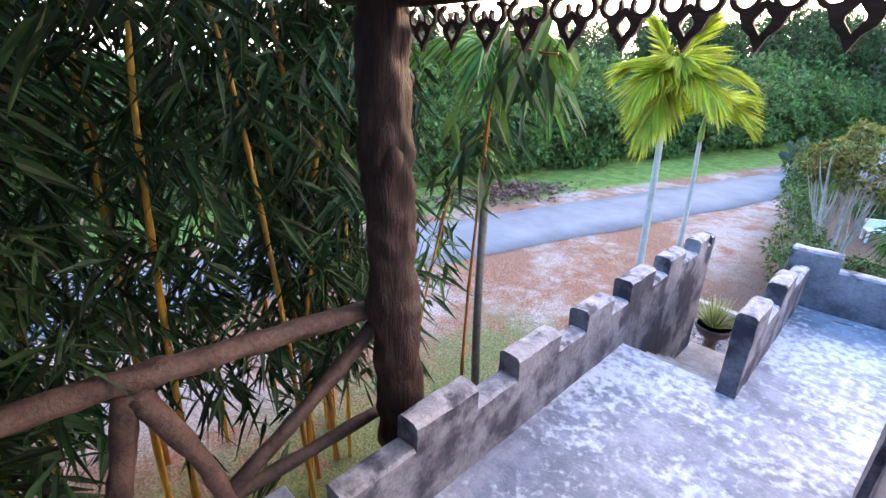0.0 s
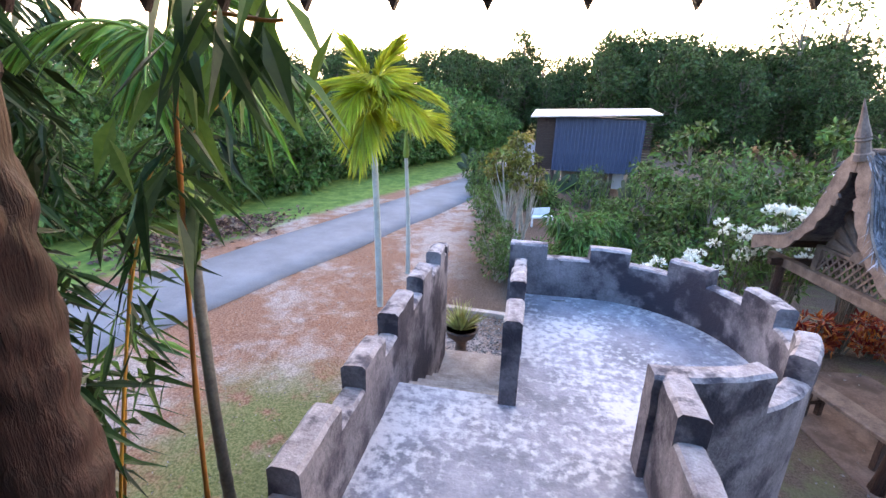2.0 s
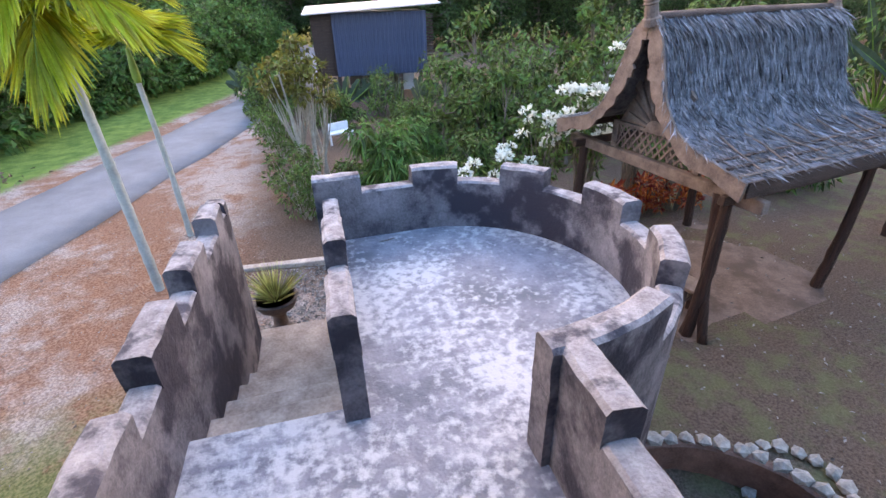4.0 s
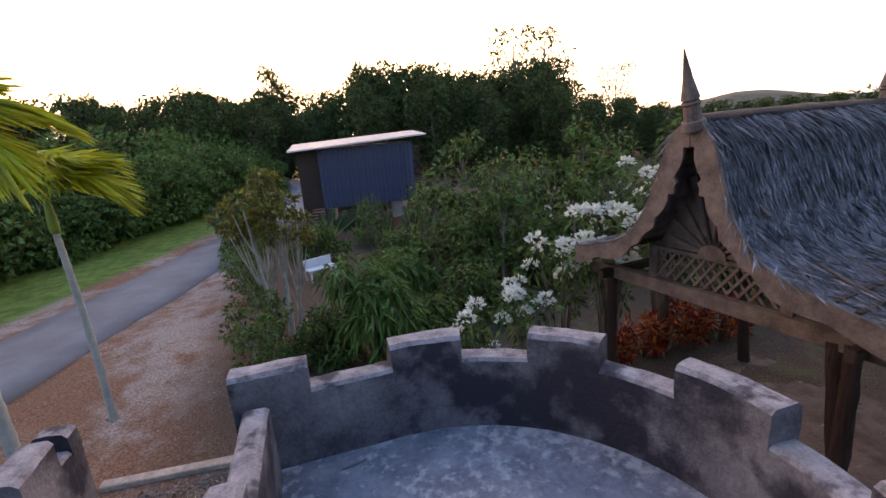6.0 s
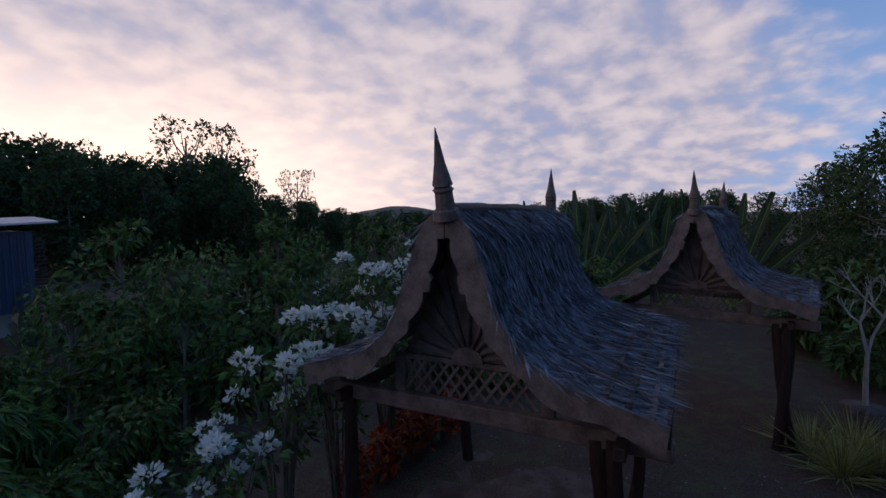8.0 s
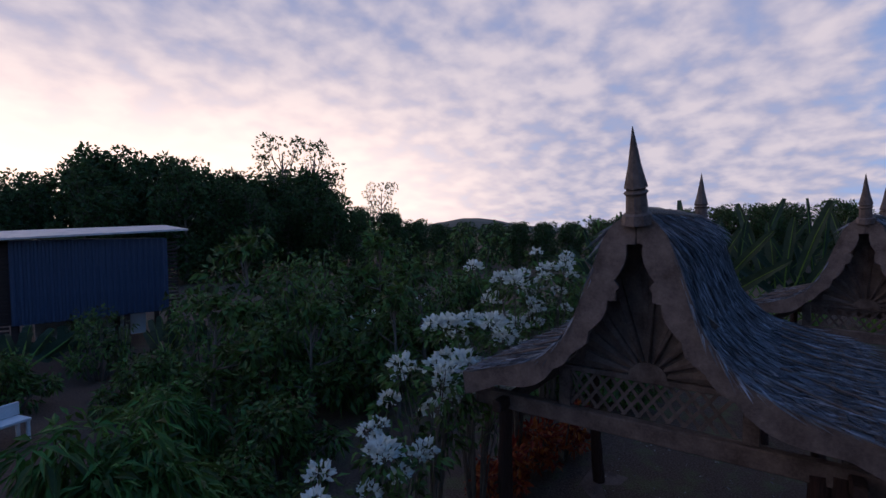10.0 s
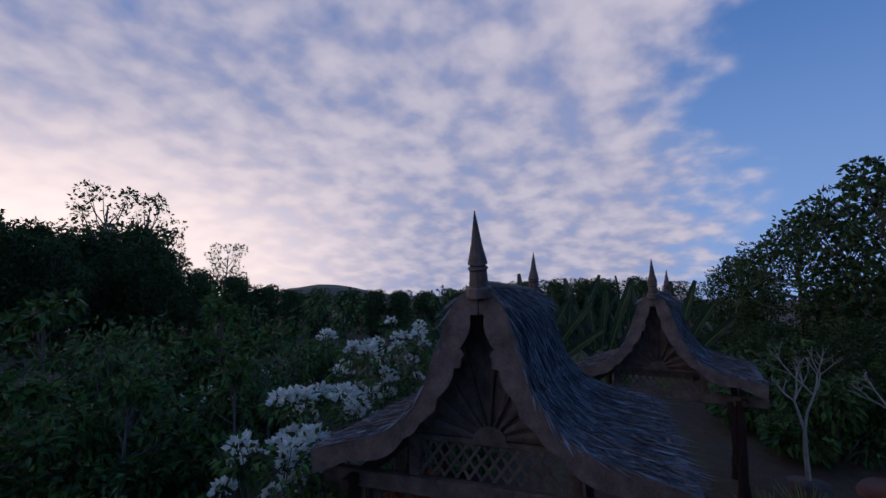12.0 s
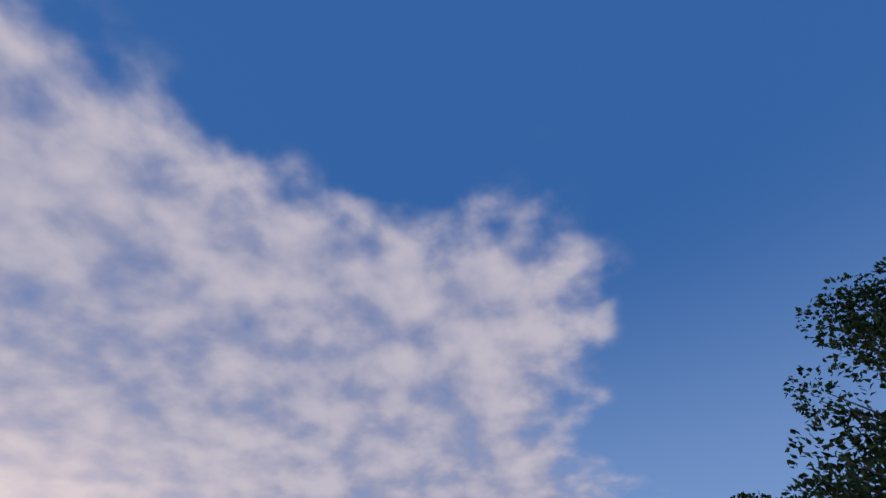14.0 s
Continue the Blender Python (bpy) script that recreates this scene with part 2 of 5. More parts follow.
def ground_material():
    """Red earth, pale gravel and grass, laid out over the plan."""
    m = bpy.data.materials.new("earth_and_grass")
    m.use_nodes = True
    t = m.node_tree
    b = t.nodes["Principled BSDF"]
    co = t.nodes.new("ShaderNodeTexCoord")
    sp = t.nodes.new("ShaderNodeSeparateXYZ")
    t.links.new(co.outputs["Object"], sp.inputs[0])

    def nz(s, d=5.0, r=0.6):
        n = t.nodes.new("ShaderNodeTexNoise")
        n.inputs["Scale"].default_value, n.inputs["Detail"].default_value, n.inputs["Roughness"].default_value = s, d, r
        t.links.new(co.outputs["Object"], n.inputs["Vector"])
        return n.outputs[0]

    def ma(op, a, c):
        n = t.nodes.new("ShaderNodeMath")
        n.operation = op
        for i, s in enumerate((a, c)):
            if isinstance(s, (int, float)):
                n.inputs[i].default_value = s
            else:
                t.links.new(s, n.inputs[i])
        return n.outputs[0]

    def st(v, lo, hi):
        n = t.nodes.new("ShaderNodeMapRange")
        n.interpolation_type = "SMOOTHSTEP"
        t.links.new(v, n.inputs[0])
        n.inputs[1].default_value, n.inputs[2].default_value = lo, hi
        return n.outputs[0]

    def mx(f, a, c):
        n = t.nodes.new("ShaderNodeMix")
        n.data_type = "RGBA"
        t.links.new(f, n.inputs[0])
        for sock, s in ((n.inputs[6], a), (n.inputs[7], c)):
            if isinstance(s, tuple):
                sock.default_value = (*s, 1)
            else:
                t.links.new(s, sock)
        return n.outputs[2]

    fine, mid, wide = nz(38, 4), nz(3.2), nz(0.55, 4)
    earth = mx(st(fine, 0.35, 0.7), (0.17, 0.082, 0.052), (0.35, 0.20, 0.138))
    gravel = mx(st(fine, 0.35, 0.7), (0.26, 0.22, 0.20), (0.52, 0.46, 0.43))
    grass = mx(st(fine, 0.3, 0.7), (0.085, 0.105, 0.035), (0.215, 0.215, 0.095))
    soil = mx(ma("MULTIPLY", st(ma("ADD", ma("MULTIPLY", mid, 0.6), wide), 0.72, 0.97), 0.8), earth, gravel)
    # distance across the road line
    across = ma("ADD", ma("MULTIPLY", sp.outputs[0], -0.957), ma("MULTIPLY", sp.outputs[1], 0.29))
    verge = st(ma("ADD", across, ma("MULTIPLY", mid, 0.8)), 10.4, 10.9)
    lawn_x = st(ma("ADD", sp.outputs[0], ma("MULTIPLY", mid, 2.0)), -3.6, -2.2)
    lawn_y = st(ma("ADD", sp.outputs[1], ma("MULTIPLY", mid, 2.0)), 7.0, 5.6)
    left = st(sp.outputs[0], 1.0, 0.4)
    lawn = ma("MULTIPLY", ma("MULTIPLY", lawn_x, lawn_y), left)
    right = ma("MULTIPLY", st(sp.outputs[0], 1.6, 2.4), st(ma("ADD", mid, ma("MULTIPLY", wide, 0.5)), 0.70, 0.95))
    dark_soil = mx(st(fine, 0.3, 0.7), (0.07, 0.045, 0.034), (0.15, 0.105, 0.08))
    garden = ma("MULTIPLY", st(sp.outputs[0], -2.6, -1.2), st(sp.outputs[1], 6.6, 8.0))
    col = mx(garden, soil, dark_soil)
    col = mx(st(sp.outputs[0], 1.4, 2.2), col, dark_soil)
    col = mx(ma("MULTIPLY", lawn, st(mid, 0.32, 0.50)), col, grass)
    col = mx(ma("MULTIPLY", right, 0.55), col, (0.13, 0.145, 0.06))
    green = mx(st(mid, 0.3, 0.7), (0.07, 0.14, 0.03), (0.17, 0.25, 0.06))
    col = mx(verge, col, green)
    t.links.new(col, b.inputs["Base Color"])
    b.inputs["Roughness"].default_value = 0.95
    b.inputs["Specular IOR Level"].default_value = 0.15
    bp = t.nodes.new("ShaderNodeBump")
    bp.inputs["Strength"].default_value, bp.inputs["Distance"].default_value = 0.7, 0.04
    t.links.new(ma("ADD", fine, mid), bp.inputs["Height"])
    t.links.new(bp.outputs[0], b.inputs["Normal"])
    return m


M_GROUND = ground_material()


# ---------------------------------------------------------------- mesh helpers
def finish(ob, m, smooth=False):
    ob.data.materials.append(m)
    if smooth:
        for p in ob.data.polygons:
            p.use_smooth = True
    return ob


def from_bm(name, bm, m, smooth=False):
    me = bpy.data.meshes.new(name)
    bm.to_mesh(me)
    bm.free()
    return finish(new(name, me), m, smooth)


def part(name, bm, m, parent, label="", smooth=False):
    ob = from_bm(name, bm, m, smooth)
    ob.parent = parent
    if label:
        tagged(ob, label)
    return ob


def same_part(src, name, parent, m):
    """Another piece on the mesh of src, at the pose m in its parent."""
    ob = new(name, src.data)
    ob.parent = parent
    ob.matrix_basis = m
    return ob


def thing(name, x, y, z, rz=0, label="", category="", group="", kind=""):
    ob = new(name)
    ob.empty_display_size = 0.1
    ob.matrix_basis = pose(x, y, z, 0, 0, rz)
    return tagged(ob, label, category, group, kind)


def gz(x, y):
    """Height of the ground: higher on the road side, lower at the shelter."""
    u = min(max((x + 1.5) / 4.5, 0), 1)
    return -1.36 - 0.44 * u * u * (3 - 2 * u)


def box(bm, lo, hi, bevel=0.0):
    r = bmesh.ops.create_cube(bm, size=1.0)
    for v in r["verts"]:
        for i in range(3):
            v.co[i] = lo[i] + (v.co[i] + 0.5) * (hi[i] - lo[i])
    if bevel:
        es = list({e for v in r["verts"] for e in v.link_edges})
        bmesh.ops.bevel(bm, geom=es, offset=bevel, segments=1, affect="EDGES")


def tube(bm, pts, radii, sides=8, cap=True, wobble=0.0):
    """A round bar along pts, radii point by point."""
    pts = [Vector(p) for p in pts]
    rings = []
    up = Vector((0.31, 0.17, 0.93))
    for i, p in enumerate(pts):
        d = (pts[min(i + 1, len(pts) - 1)] - pts[max(i - 1, 0)]).normalized()
        a = d.cross(up)
        if a.length < 0.05:
            a = d.cross(Vector((1, 0, 0)))
        a.normalize()
        b = d.cross(a)
        ring = []
        for k in range(sides):
            th = 2 * math.pi * k / sides
            q = radii[i] * (1 + (noise.noise(p * 9 + Vector((math.cos(th), math.sin(th), 0)) * 1.7) * wobble if wobble else 0))
            ring.append(bm.verts.new(p + (a * math.cos(th) + b * math.sin(th)) * q))
        rings.append(ring)
    for r0, r1 in zip(rings, rings[1:]):
        for k in range(sides):
            bm.faces.new((r0[k], r0[(k + 1) % sides], r1[(k + 1) % sides], r1[k]))
    if cap:
        bm.faces.new(rings[0][::-1])
        bm.faces.new(rings[-1])


def spline(pts, n):
    """Points along a smooth line through pts."""
    ps = [Vector(p) for p in pts]
    ps = [ps[0] * 2 - ps[1]] + ps + [ps[-1] * 2 - ps[-2]]
    out = []
    for i in range(n):
        u = i / (n - 1) * (len(ps) - 3)
        k = min(int(u), len(ps) - 4)
        f = u - k
        a, b, c, d = ps[k:k + 4]
        out.append(0.5 * ((2 * b) + (c - a) * f + (2 * a - 5 * b + 4 * c - d) * f * f + (3 * b - a - 3 * c + d) * f ** 3))
    return out


def strip_wall(bm, line, thick, z0, z1, chamfer=0.018, rough=0.006):
    """A rough cast wall along a line on the plan, with softened top edges; z0, z1 may be functions of the step."""
    h = thick / 2
    rings = []
    pts = [Vector((p[0], p[1], 0)) for p in line]
    nz_ = 4
    for i, p in enumerate(pts):
        d = (pts[min(i + 1, len(pts) - 1)] - pts[max(i - 1, 0)]).normalized()
        nrm = Vector((-d.y, d.x, 0))
        top = z1(i / (len(pts) - 1)) if callable(z1) else z1
        bot = z0(i / (len(pts) - 1)) if callable(z0) else z0
        prof = [(-h, bot + (top - chamfer - bot) * j / nz_) for j in range(nz_ + 1)]
        prof += [(-h + chamfer, top), (0, top + 0.003), (h - chamfer, top)]
        prof += [(h, bot + (top - chamfer - bot) * j / nz_) for j in range(nz_, -1, -1)]
        ring = []
        for s, z in prof:
            q = p + nrm * s + Vector((0, 0, z))
            q += Vector((noise.noise(q * 7), noise.noise(q * 7 + Vector((9, 0, 0))), noise.noise(q * 7 + Vector((0, 9, 0))))) * rough
            ring.append(bm.verts.new(q))
        rings.append(ring)
    n = len(rings[0])
    for a, b in zip(rings, rings[1:]):
        for k in range(n):
            bm.faces.new((a[k], b[k], b[(k + 1) % n], a[(k + 1) % n]))
    bm.faces.new(rings[0])
    bm.faces.new(rings[-1][::-1])


def line_pts(a, b, step=0.05):
    n = max(2, int(math.dist(a, b) / step) + 1)
    return [(a[0] + (b[0] - a[0]) * i / (n - 1), a[1] + (b[1] - a[1]) * i / (n - 1)) for i in range(n)]


def arc_pts(cx, cy, r, a0, a1, step=0.05):
    n = max(2, int(abs(radians(a1 - a0)) * r / step) + 1)
    return [(cx + r * math.cos(radians(a0 + (a1 - a0) * i / (n - 1))), cy + r * math.sin(radians(a0 + (a1 - a0) * i / (n - 1)))) for i in range(n)]


def unit(v):
    return v / np.maximum(np.linalg.norm(v, axis=-1, keepdims=True), 1e-9)


def leaf_mesh(name, pos, way, length, width, fold=0.25, droop=0.0):
    """Pointed leaves, folded along the midrib; one island each."""
    n = len(pos)
    way = unit(np.asarray(way, float))
    pos = np.asarray(pos, float)
    rnd = np.random.rand(n, 3) - 0.5
    sidev = unit(np.cross(way, rnd + np.array([0, 0, 0.35])))
    nrm = np.cross(sidev, way)
    L = np.asarray(length).reshape(-1, 1) * np.ones((n, 1))
    W = np.asarray(width).reshape(-1, 1) * np.ones((n, 1))
    down = np.array([0, 0, -1.0]) * droop
    mid = pos + way * L * 0.42 + down * L * 0.12
    tip = pos + way * L + down * L * 0.55
    a = mid + sidev * W * 0.5 + nrm * W * fold
    b = mid - sidev * W * 0.5 + nrm * W * fold
    v = np.stack([pos, a, tip, b, mid], 1).reshape(-1, 3)
    k = np.arange(n)[:, None] * 5
    f = np.concatenate([k + np.array([[0, 1, 4]]), k + np.array([[1, 2, 4]]), k + np.array([[0, 4, 3]]), k + np.array([[4, 2, 3]])])
    me = bpy.data.meshes.new(name)
    me.from_pydata(v.tolist(), [], f.tolist())
    return me


def clump_points(rs, centres, radius, per, flat=0.8):
    """Leaf seats in a shell round each centre, and the way each leaf looks."""
    pos, way = [], []
    for c, r in zip(centres, radius):
        d = unit(rs.normal(size=(per, 3)))
        q = r * rs.uniform(0.55, 1.0, (per, 1)) ** 0.5
        pos.append(np.asarray(c) + d * q * np.array([1, 1, flat]))
        way.append(d + rs.normal(size=(per, 3)) * 0.6 + np.array([0, 0, 0.1]))
    return np.concatenate(pos), np.concatenate(way)


def leaves(name, parent, me, m, label=""):
    ob = new(name, me)
    finish(ob, m)
    ob.parent = parent
    if label:
        tagged(ob, label)
    return ob


# ---------------------------------------------------------------- ground and road
def axis_steps():
    near = [-14 + 0.5 * i for i in range(66)]
    return [-2500, -700, -250, -120, -70, -45, -30, -20] + near + [24, 32, 45, 70, 120, 250, 700, 2500]


def build_ground():
    xs, ys = axis_steps(), axis_steps()
    verts, faces = [], []
    for y in ys:
        for x in xs:
            bumpz = 0.05 * noise.noise(Vector((x * 0.5, y * 0.5, 0))) if -14 < x < 19 and -14 < y < 19 else 0
            verts.append((x, y, gz(x, y) + bumpz))
    n = len(xs)
    for j in range(len(ys) - 1):
        for i in range(n - 1):
            faces.append((j * n + i, j * n + i + 1, (j + 1) * n + i + 1, (j + 1) * n + i))
    me = bpy.data.meshes.new("ground")
    me.from_pydata(verts, [], faces)
    ob = finish(new("ground", me), M_GROUND, True)
    tagged(ob, "reddish bare earth with gravel and patchy grass", "ground", kind="structure")


build_ground()


def build_road():
    bm = bmesh.new()
    rows_ = []
    for i in range(90):
        s = -40 + i * 1.0
        bend = 0.0 if s < 22 else -0.010 * (s - 22) ** 2
        x, y = -9.0 + s * 0.29 + bend, -1.0 + s * 0.957
        w = 1.05 + 0.03 * math.sin(s * 1.7)
        n = Vector((0.957, -0.29, 0))
        ring = []
        for q, dz_ in ((-1.0, -0.12), (-1.0, 0.05), (-0.4, 0.075), (0.4, 0.075), (1.0, 0.05), (1.0, -0.12)):
            p = Vector((x, y, 0)) + n * q * w
            ring.append(bm.verts.new((p.x, p.y, gz(p.x, p.y) + dz_)))
        rows_.append(ring)
    for a, b in zip(rows_, rows_[1:]):
        for k in range(5):
            bm.faces.new((a[k], a[k + 1], b[k + 1], b[k]))
    tagged(from_bm("road", bm, M_ROAD, True), "narrow pale grey cement road", "road", kind="structure")


build_road()

# ---------------------------------------------------------------- terrace: deck, walls, stairs
CX, CY, RIN, WT = 0.30, 4.35, 1.25, 0.15
RC = RIN + WT / 2
LX = -1.42                      # centre line of the long parapet
IX = -0.50                      # wall beside the stairs
CREN, TOP = 0.44, 0.60


def build_deck():
    bm = bmesh.new()
    outline = [(-1.36, 0.72), (0.36, 0.72), (0.36, 3.1)]
    outline += arc_pts(CX, CY, RIN + 0.03, -88, 90, 0.12)
    outline += [(-0.45, 5.58), (-0.45, 3.56), (-1.36, 3.56)]
    top = [bm.verts.new((x, y, 0)) for x, y in outline]
    low = [bm.verts.new((x, y, -1.9)) for x, y in outline]
    f = bm.faces.new(top)
    for i in range(len(top)):
        j = (i + 1) % len(top)
        bm.faces.new((top[i], low[i], low[j], top[j]))
    bm.faces.new(low[::-1])
    bmesh.ops.triangulate(bm, faces=[f])
    tagged(from_bm("deck_floor", bm, M_FLOOR), "worn blue-grey cement deck with flaking pale patches", "floor", kind="structure")


build_deck()


def battlement(name, line_fn, spans, label, low, cren=CREN, top=TOP, ends=(0.0, 1.0), thick=WT):
    """A wall with raised merlons. line_fn(a, b) gives the plan line between two stations; spans are (a, b, top) of the merlons."""
    bm = bmesh.new()
    strip_wall(bm, line_fn(*ends), thick, low, cren)
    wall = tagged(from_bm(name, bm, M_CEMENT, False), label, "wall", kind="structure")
    wall.data.materials.append(M_LIT_TOP)
    # up-facing faces take the paler cement, so their light is painted in
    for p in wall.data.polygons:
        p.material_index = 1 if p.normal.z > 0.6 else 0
    for a, b, t in spans:
        bm = bmesh.new()
        strip_wall(bm, line_fn(a, b), thick + 0.008, cren - 0.03, t, 0.022, 0.009)
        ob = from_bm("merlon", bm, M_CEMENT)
        ob.data.materials.append(M_LIT_TOP)
        # merlon tops likewise coloured as lit from above
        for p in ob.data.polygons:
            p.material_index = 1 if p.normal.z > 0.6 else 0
        ob.parent = wall
    return wall


battlement("wall_left", lambda a, b: line_pts((LX, a), (LX, b)),
           [(1.16, 1.62, 0.58), (2.0, 2.46, 0.58), (2.83, 3.22, 0.58), (3.53, 3.98, 0.6), (4.33, 4.72, 0.58), (5.12, 5.42, 0.56), (5.52, 5.62, 0.52)],
           "dark stained cement parapet with battlements beside the stairs", -1.9, 0.43, ends=(0.72, 5.62))
battlement("wall_stair_side", lambda a, b: line_pts((IX, a), (IX, b)),
           [(3.46, 3.86, 0.68), (4.32, 4.70, 0.64)],
           "low cement wall with battlements between stairs and terrace", -1.9, 0.46, ends=(3.46, 5.48), thick=0.13)


def rim(a, b):
    """Plan line of the rim: negative stations run along the straight piece, the rest are degrees clockwise from the top."""
    out = []
    if a < 0:
        out += line_pts((CX + a, CY + RC + a * 0.03), (CX + min(b, 0), CY + RC + min(b, 0) * 0.03))
    if b > 0:
        out += arc_pts(CX, CY, RC, 90 - max(a, 0), 90 - b)[1 if a < 0 else 0:]
    return out


battlement("wall_round", rim, [(-0.93, -0.52, 0.6), (-0.06, 16, 0.6), (34, 52, 0.61), (70, 90, 0.61), (108, 128, 0.62), (150, 180, 0.70)],
           "dark blue-grey curved cement wall with battlements round the terrace", -1.95, 0.45, ends=(-0.93, 180))
battlement("wall_near", lambda a, b: line_pts((0.42, a), (0.42, b)),
           [(1.30, 1.80, 0.80), (2.62, 3.08, 0.70)],
           "cement parapet with battlements beside the deck", -1.9, 0.54, ends=(0.72, 3.08))


def build_stairs():
    st = thing("stairs", -0.95, 3.56, -1.4, 0, "flight of rough worn cement steps between two walls", "stairs")
    ys = [0.0, 0.33, 0.66, 1.0, 1.34, 2.1]
    for i in range(5):
        bm = bmesh.new()
        z = -0.19 * (i + 1)
        box(bm, (-0.41, ys[i] - 0.02, -0.6), (0.41, ys[i + 1] + (0.0 if i < 4 else 0.1), 1.4 + z), 0.015)
        for v in bm.verts:
            v.co += Vector((0, noise.noise(v.co * 6) * 0.012, noise.noise(v.co * 5) * 0.010))
        part("step", bm, M_STEP, st)


build_stairs()


# ---------------------------------------------------------------- veranda
VF = 0.0                         # veranda floor level


def build_veranda():
    bm = bmesh.new()
    box(bm, (-2.00, -3.2, -1.9), (2.6, 0.72, VF), 0.01)
    tagged(from_bm("veranda_floor", bm, M_FLOOR), "worn cement veranda floor", "floor", kind="structure")
    bm = bmesh.new()
    vs = [(-2.30, 1.62, 2.74), (3.2, 1.62, 2.74), (3.2, -3.4, 4.6), (-2.30, -3.4, 4.6)]
    lo = [bm.verts.new(v) for v in vs]
    hi = [bm.verts.new((v[0], v[1], v[2] + 0.1)) for v in vs]
    bm.faces.new(lo)
    bm.faces.new(hi[::-1])
    for i in range(4):
        bm.faces.new((lo[i], hi[i], hi[(i + 1) % 4], lo[(i + 1) % 4]))
    tagged(from_bm("ceiling", bm, M_DARKWOOD), "dark timber underside of the veranda roof", "ceiling", kind="structure")
    bm = bmesh.new()
    box(bm, (-2.2, -3.3, -1.9), (2.7, -3.2, 4.3))
    tagged(from_bm("wall_back", bm, M_DARKWOOD), "dark timber wall behind the veranda", "wall", kind="structure")


build_veranda()


def log_post():
    st = thing("veranda_post", -1.94, 1.47, VF, 0, "dark peeled tree-trunk post with knots on the veranda corner", "post")
    bm = bmesh.new()
    pts = spline([(0.14, 0.0, -1.5), (0.11, 0.0, -0.4), (0.06, 0.0, 0.6), (0.025, 0, 1.3), (0.0, 0, 1.9), (-0.01, 0, 2.53)], 110)
    radii = []
    for i, p in enumerate(pts):
        r = 0.150 - 0.024 * i / 109
        for zk in (0.95, 1.80):
            r += 0.018 * math.exp(-((p.z - zk) / 0.10) ** 2)
        radii.append(r)
    tube(bm, pts, radii, 36, True, 0.24)
    part("trunk", bm, M_LOG, st, smooth=True)
    for z, a in ((1.80, -0.5), (0.98, -0.9), (0.50, -0.3)):
        bm = bmesh.new()
        bmesh.ops.create_icosphere(bm, subdivisions=2, radius=0.055)
        for v in bm.verts:
            v.co *= 1 + 0.3 * noise.noise(v.co * 30)
            v.co.z *= 1.5
            v.co += Vector((0.03 + 0.105 * math.cos(a), 0.105 * math.sin(a), z))
        part("knot", bm, M_LOG, st, smooth=True)


log_post()


def railing():
    st = thing("veranda_railing", -2.05, 1.40, VF, 0, "rough branch railing with crossed braces", "railing")
    bm = bmesh.new()
    tube(bm, spline([(0.0, 0.04, 0.86), (-0.01, -0.9, 0.95), (-0.005, -1.9, 1.02), (0.01, -4.5, 1.02)], 50), [0.060 - 0.0001 * i for i in range(50)], 14, True, 0.35)
    part("handrail", bm, M_BRANCH, st, smooth=True)
    bm = bmesh.new()
    tube(bm, spline([(0, 0.05, 0.08), (0, -1.2, 0.07), (0, -4.5, 0.08)], 24), [0.04] * 24, 12, True, 0.3)
    part("bottom_rail", bm, M_BRANCH, st, smooth=True)
    for y in (-2.2, -4.4):
        bm = bmesh.new()
        tube(bm, spline([(0, y, -1.5), (0.02, y, 0.2), (0, y, 1.05)], 14), [0.07] * 14, 12, True, 0.25)
        part("rail_post", bm, M_BRANCH, st, smooth=True)
    for a, b, r in (((0.0, 0.04, 0.76), (0.0, -1.05, 0.06), 0.050), ((0.0, -1.27, 0.93), (0.0, -1.56, 0.05), 0.056), ((0.02, -1.24, 0.93), (0.02, -0.96, 0.05), 0.056), ((0, -2.6, 0.95), (0, -1.9, 0.1), 0.05), ((0, -2.6, 0.95), (0, -3.3, 0.1), 0.05)):
        bm = bmesh.new()
        mid = ((a[0] + b[0]) / 2 + 0.01, (a[1] + b[1]) / 2 + 0.03, (a[2] + b[2]) / 2)
        tube(bm, spline([a, mid, b], 16), [r * (1 - 0.2 * i / 15) for i in range(16)], 12, True, 0.3)
        part("brace", bm, M_BRANCH, st, smooth=True)


railing()


def eave_beam():
    bm = bmesh.new()
    box(bm, (-2.25, 1.40, 2.53), (3.1, 1.56, 2.71), 0.01)
    st = from_bm("eave_beam", bm, M_DARKWOOD)
    tagged(st, "dark timber beam along the veranda eave", "beam")
    bm = bmesh.new()
    box(bm, (-2.08, -3.2, 2.62), (-1.92, 1.39, 2.76), 0.01)
    tagged(from_bm("side_beam", bm, M_DARKWOOD), "dark timber beam along the veranda side", "beam")
    for i in range(6):
        bm = bmesh.new()
        x = -2.15 + 0.9 * i
        vs = []
        for y, z in ((1.60, 2.735), (-3.2, 4.5)):
            for dx_ in (-0.03, 0.03):
                vs += [bm.verts.new((x + dx_, y, z)), bm.verts.new((x + dx_, y, z - 0.09))]
        a, b, c, d, e, f, g, h = vs
        for q in ((a, b, d, c), (e, g, h, f), (a, e, f, b), (c, d, h, g), (a, c, g, e), (b, f, h, d)):
            bm.faces.new(q)
        tagged(from_bm("rafter", bm, M_DARKWOOD), "dark timber rafter under the veranda roof", "rafter", "veranda rafters")


eave_beam()


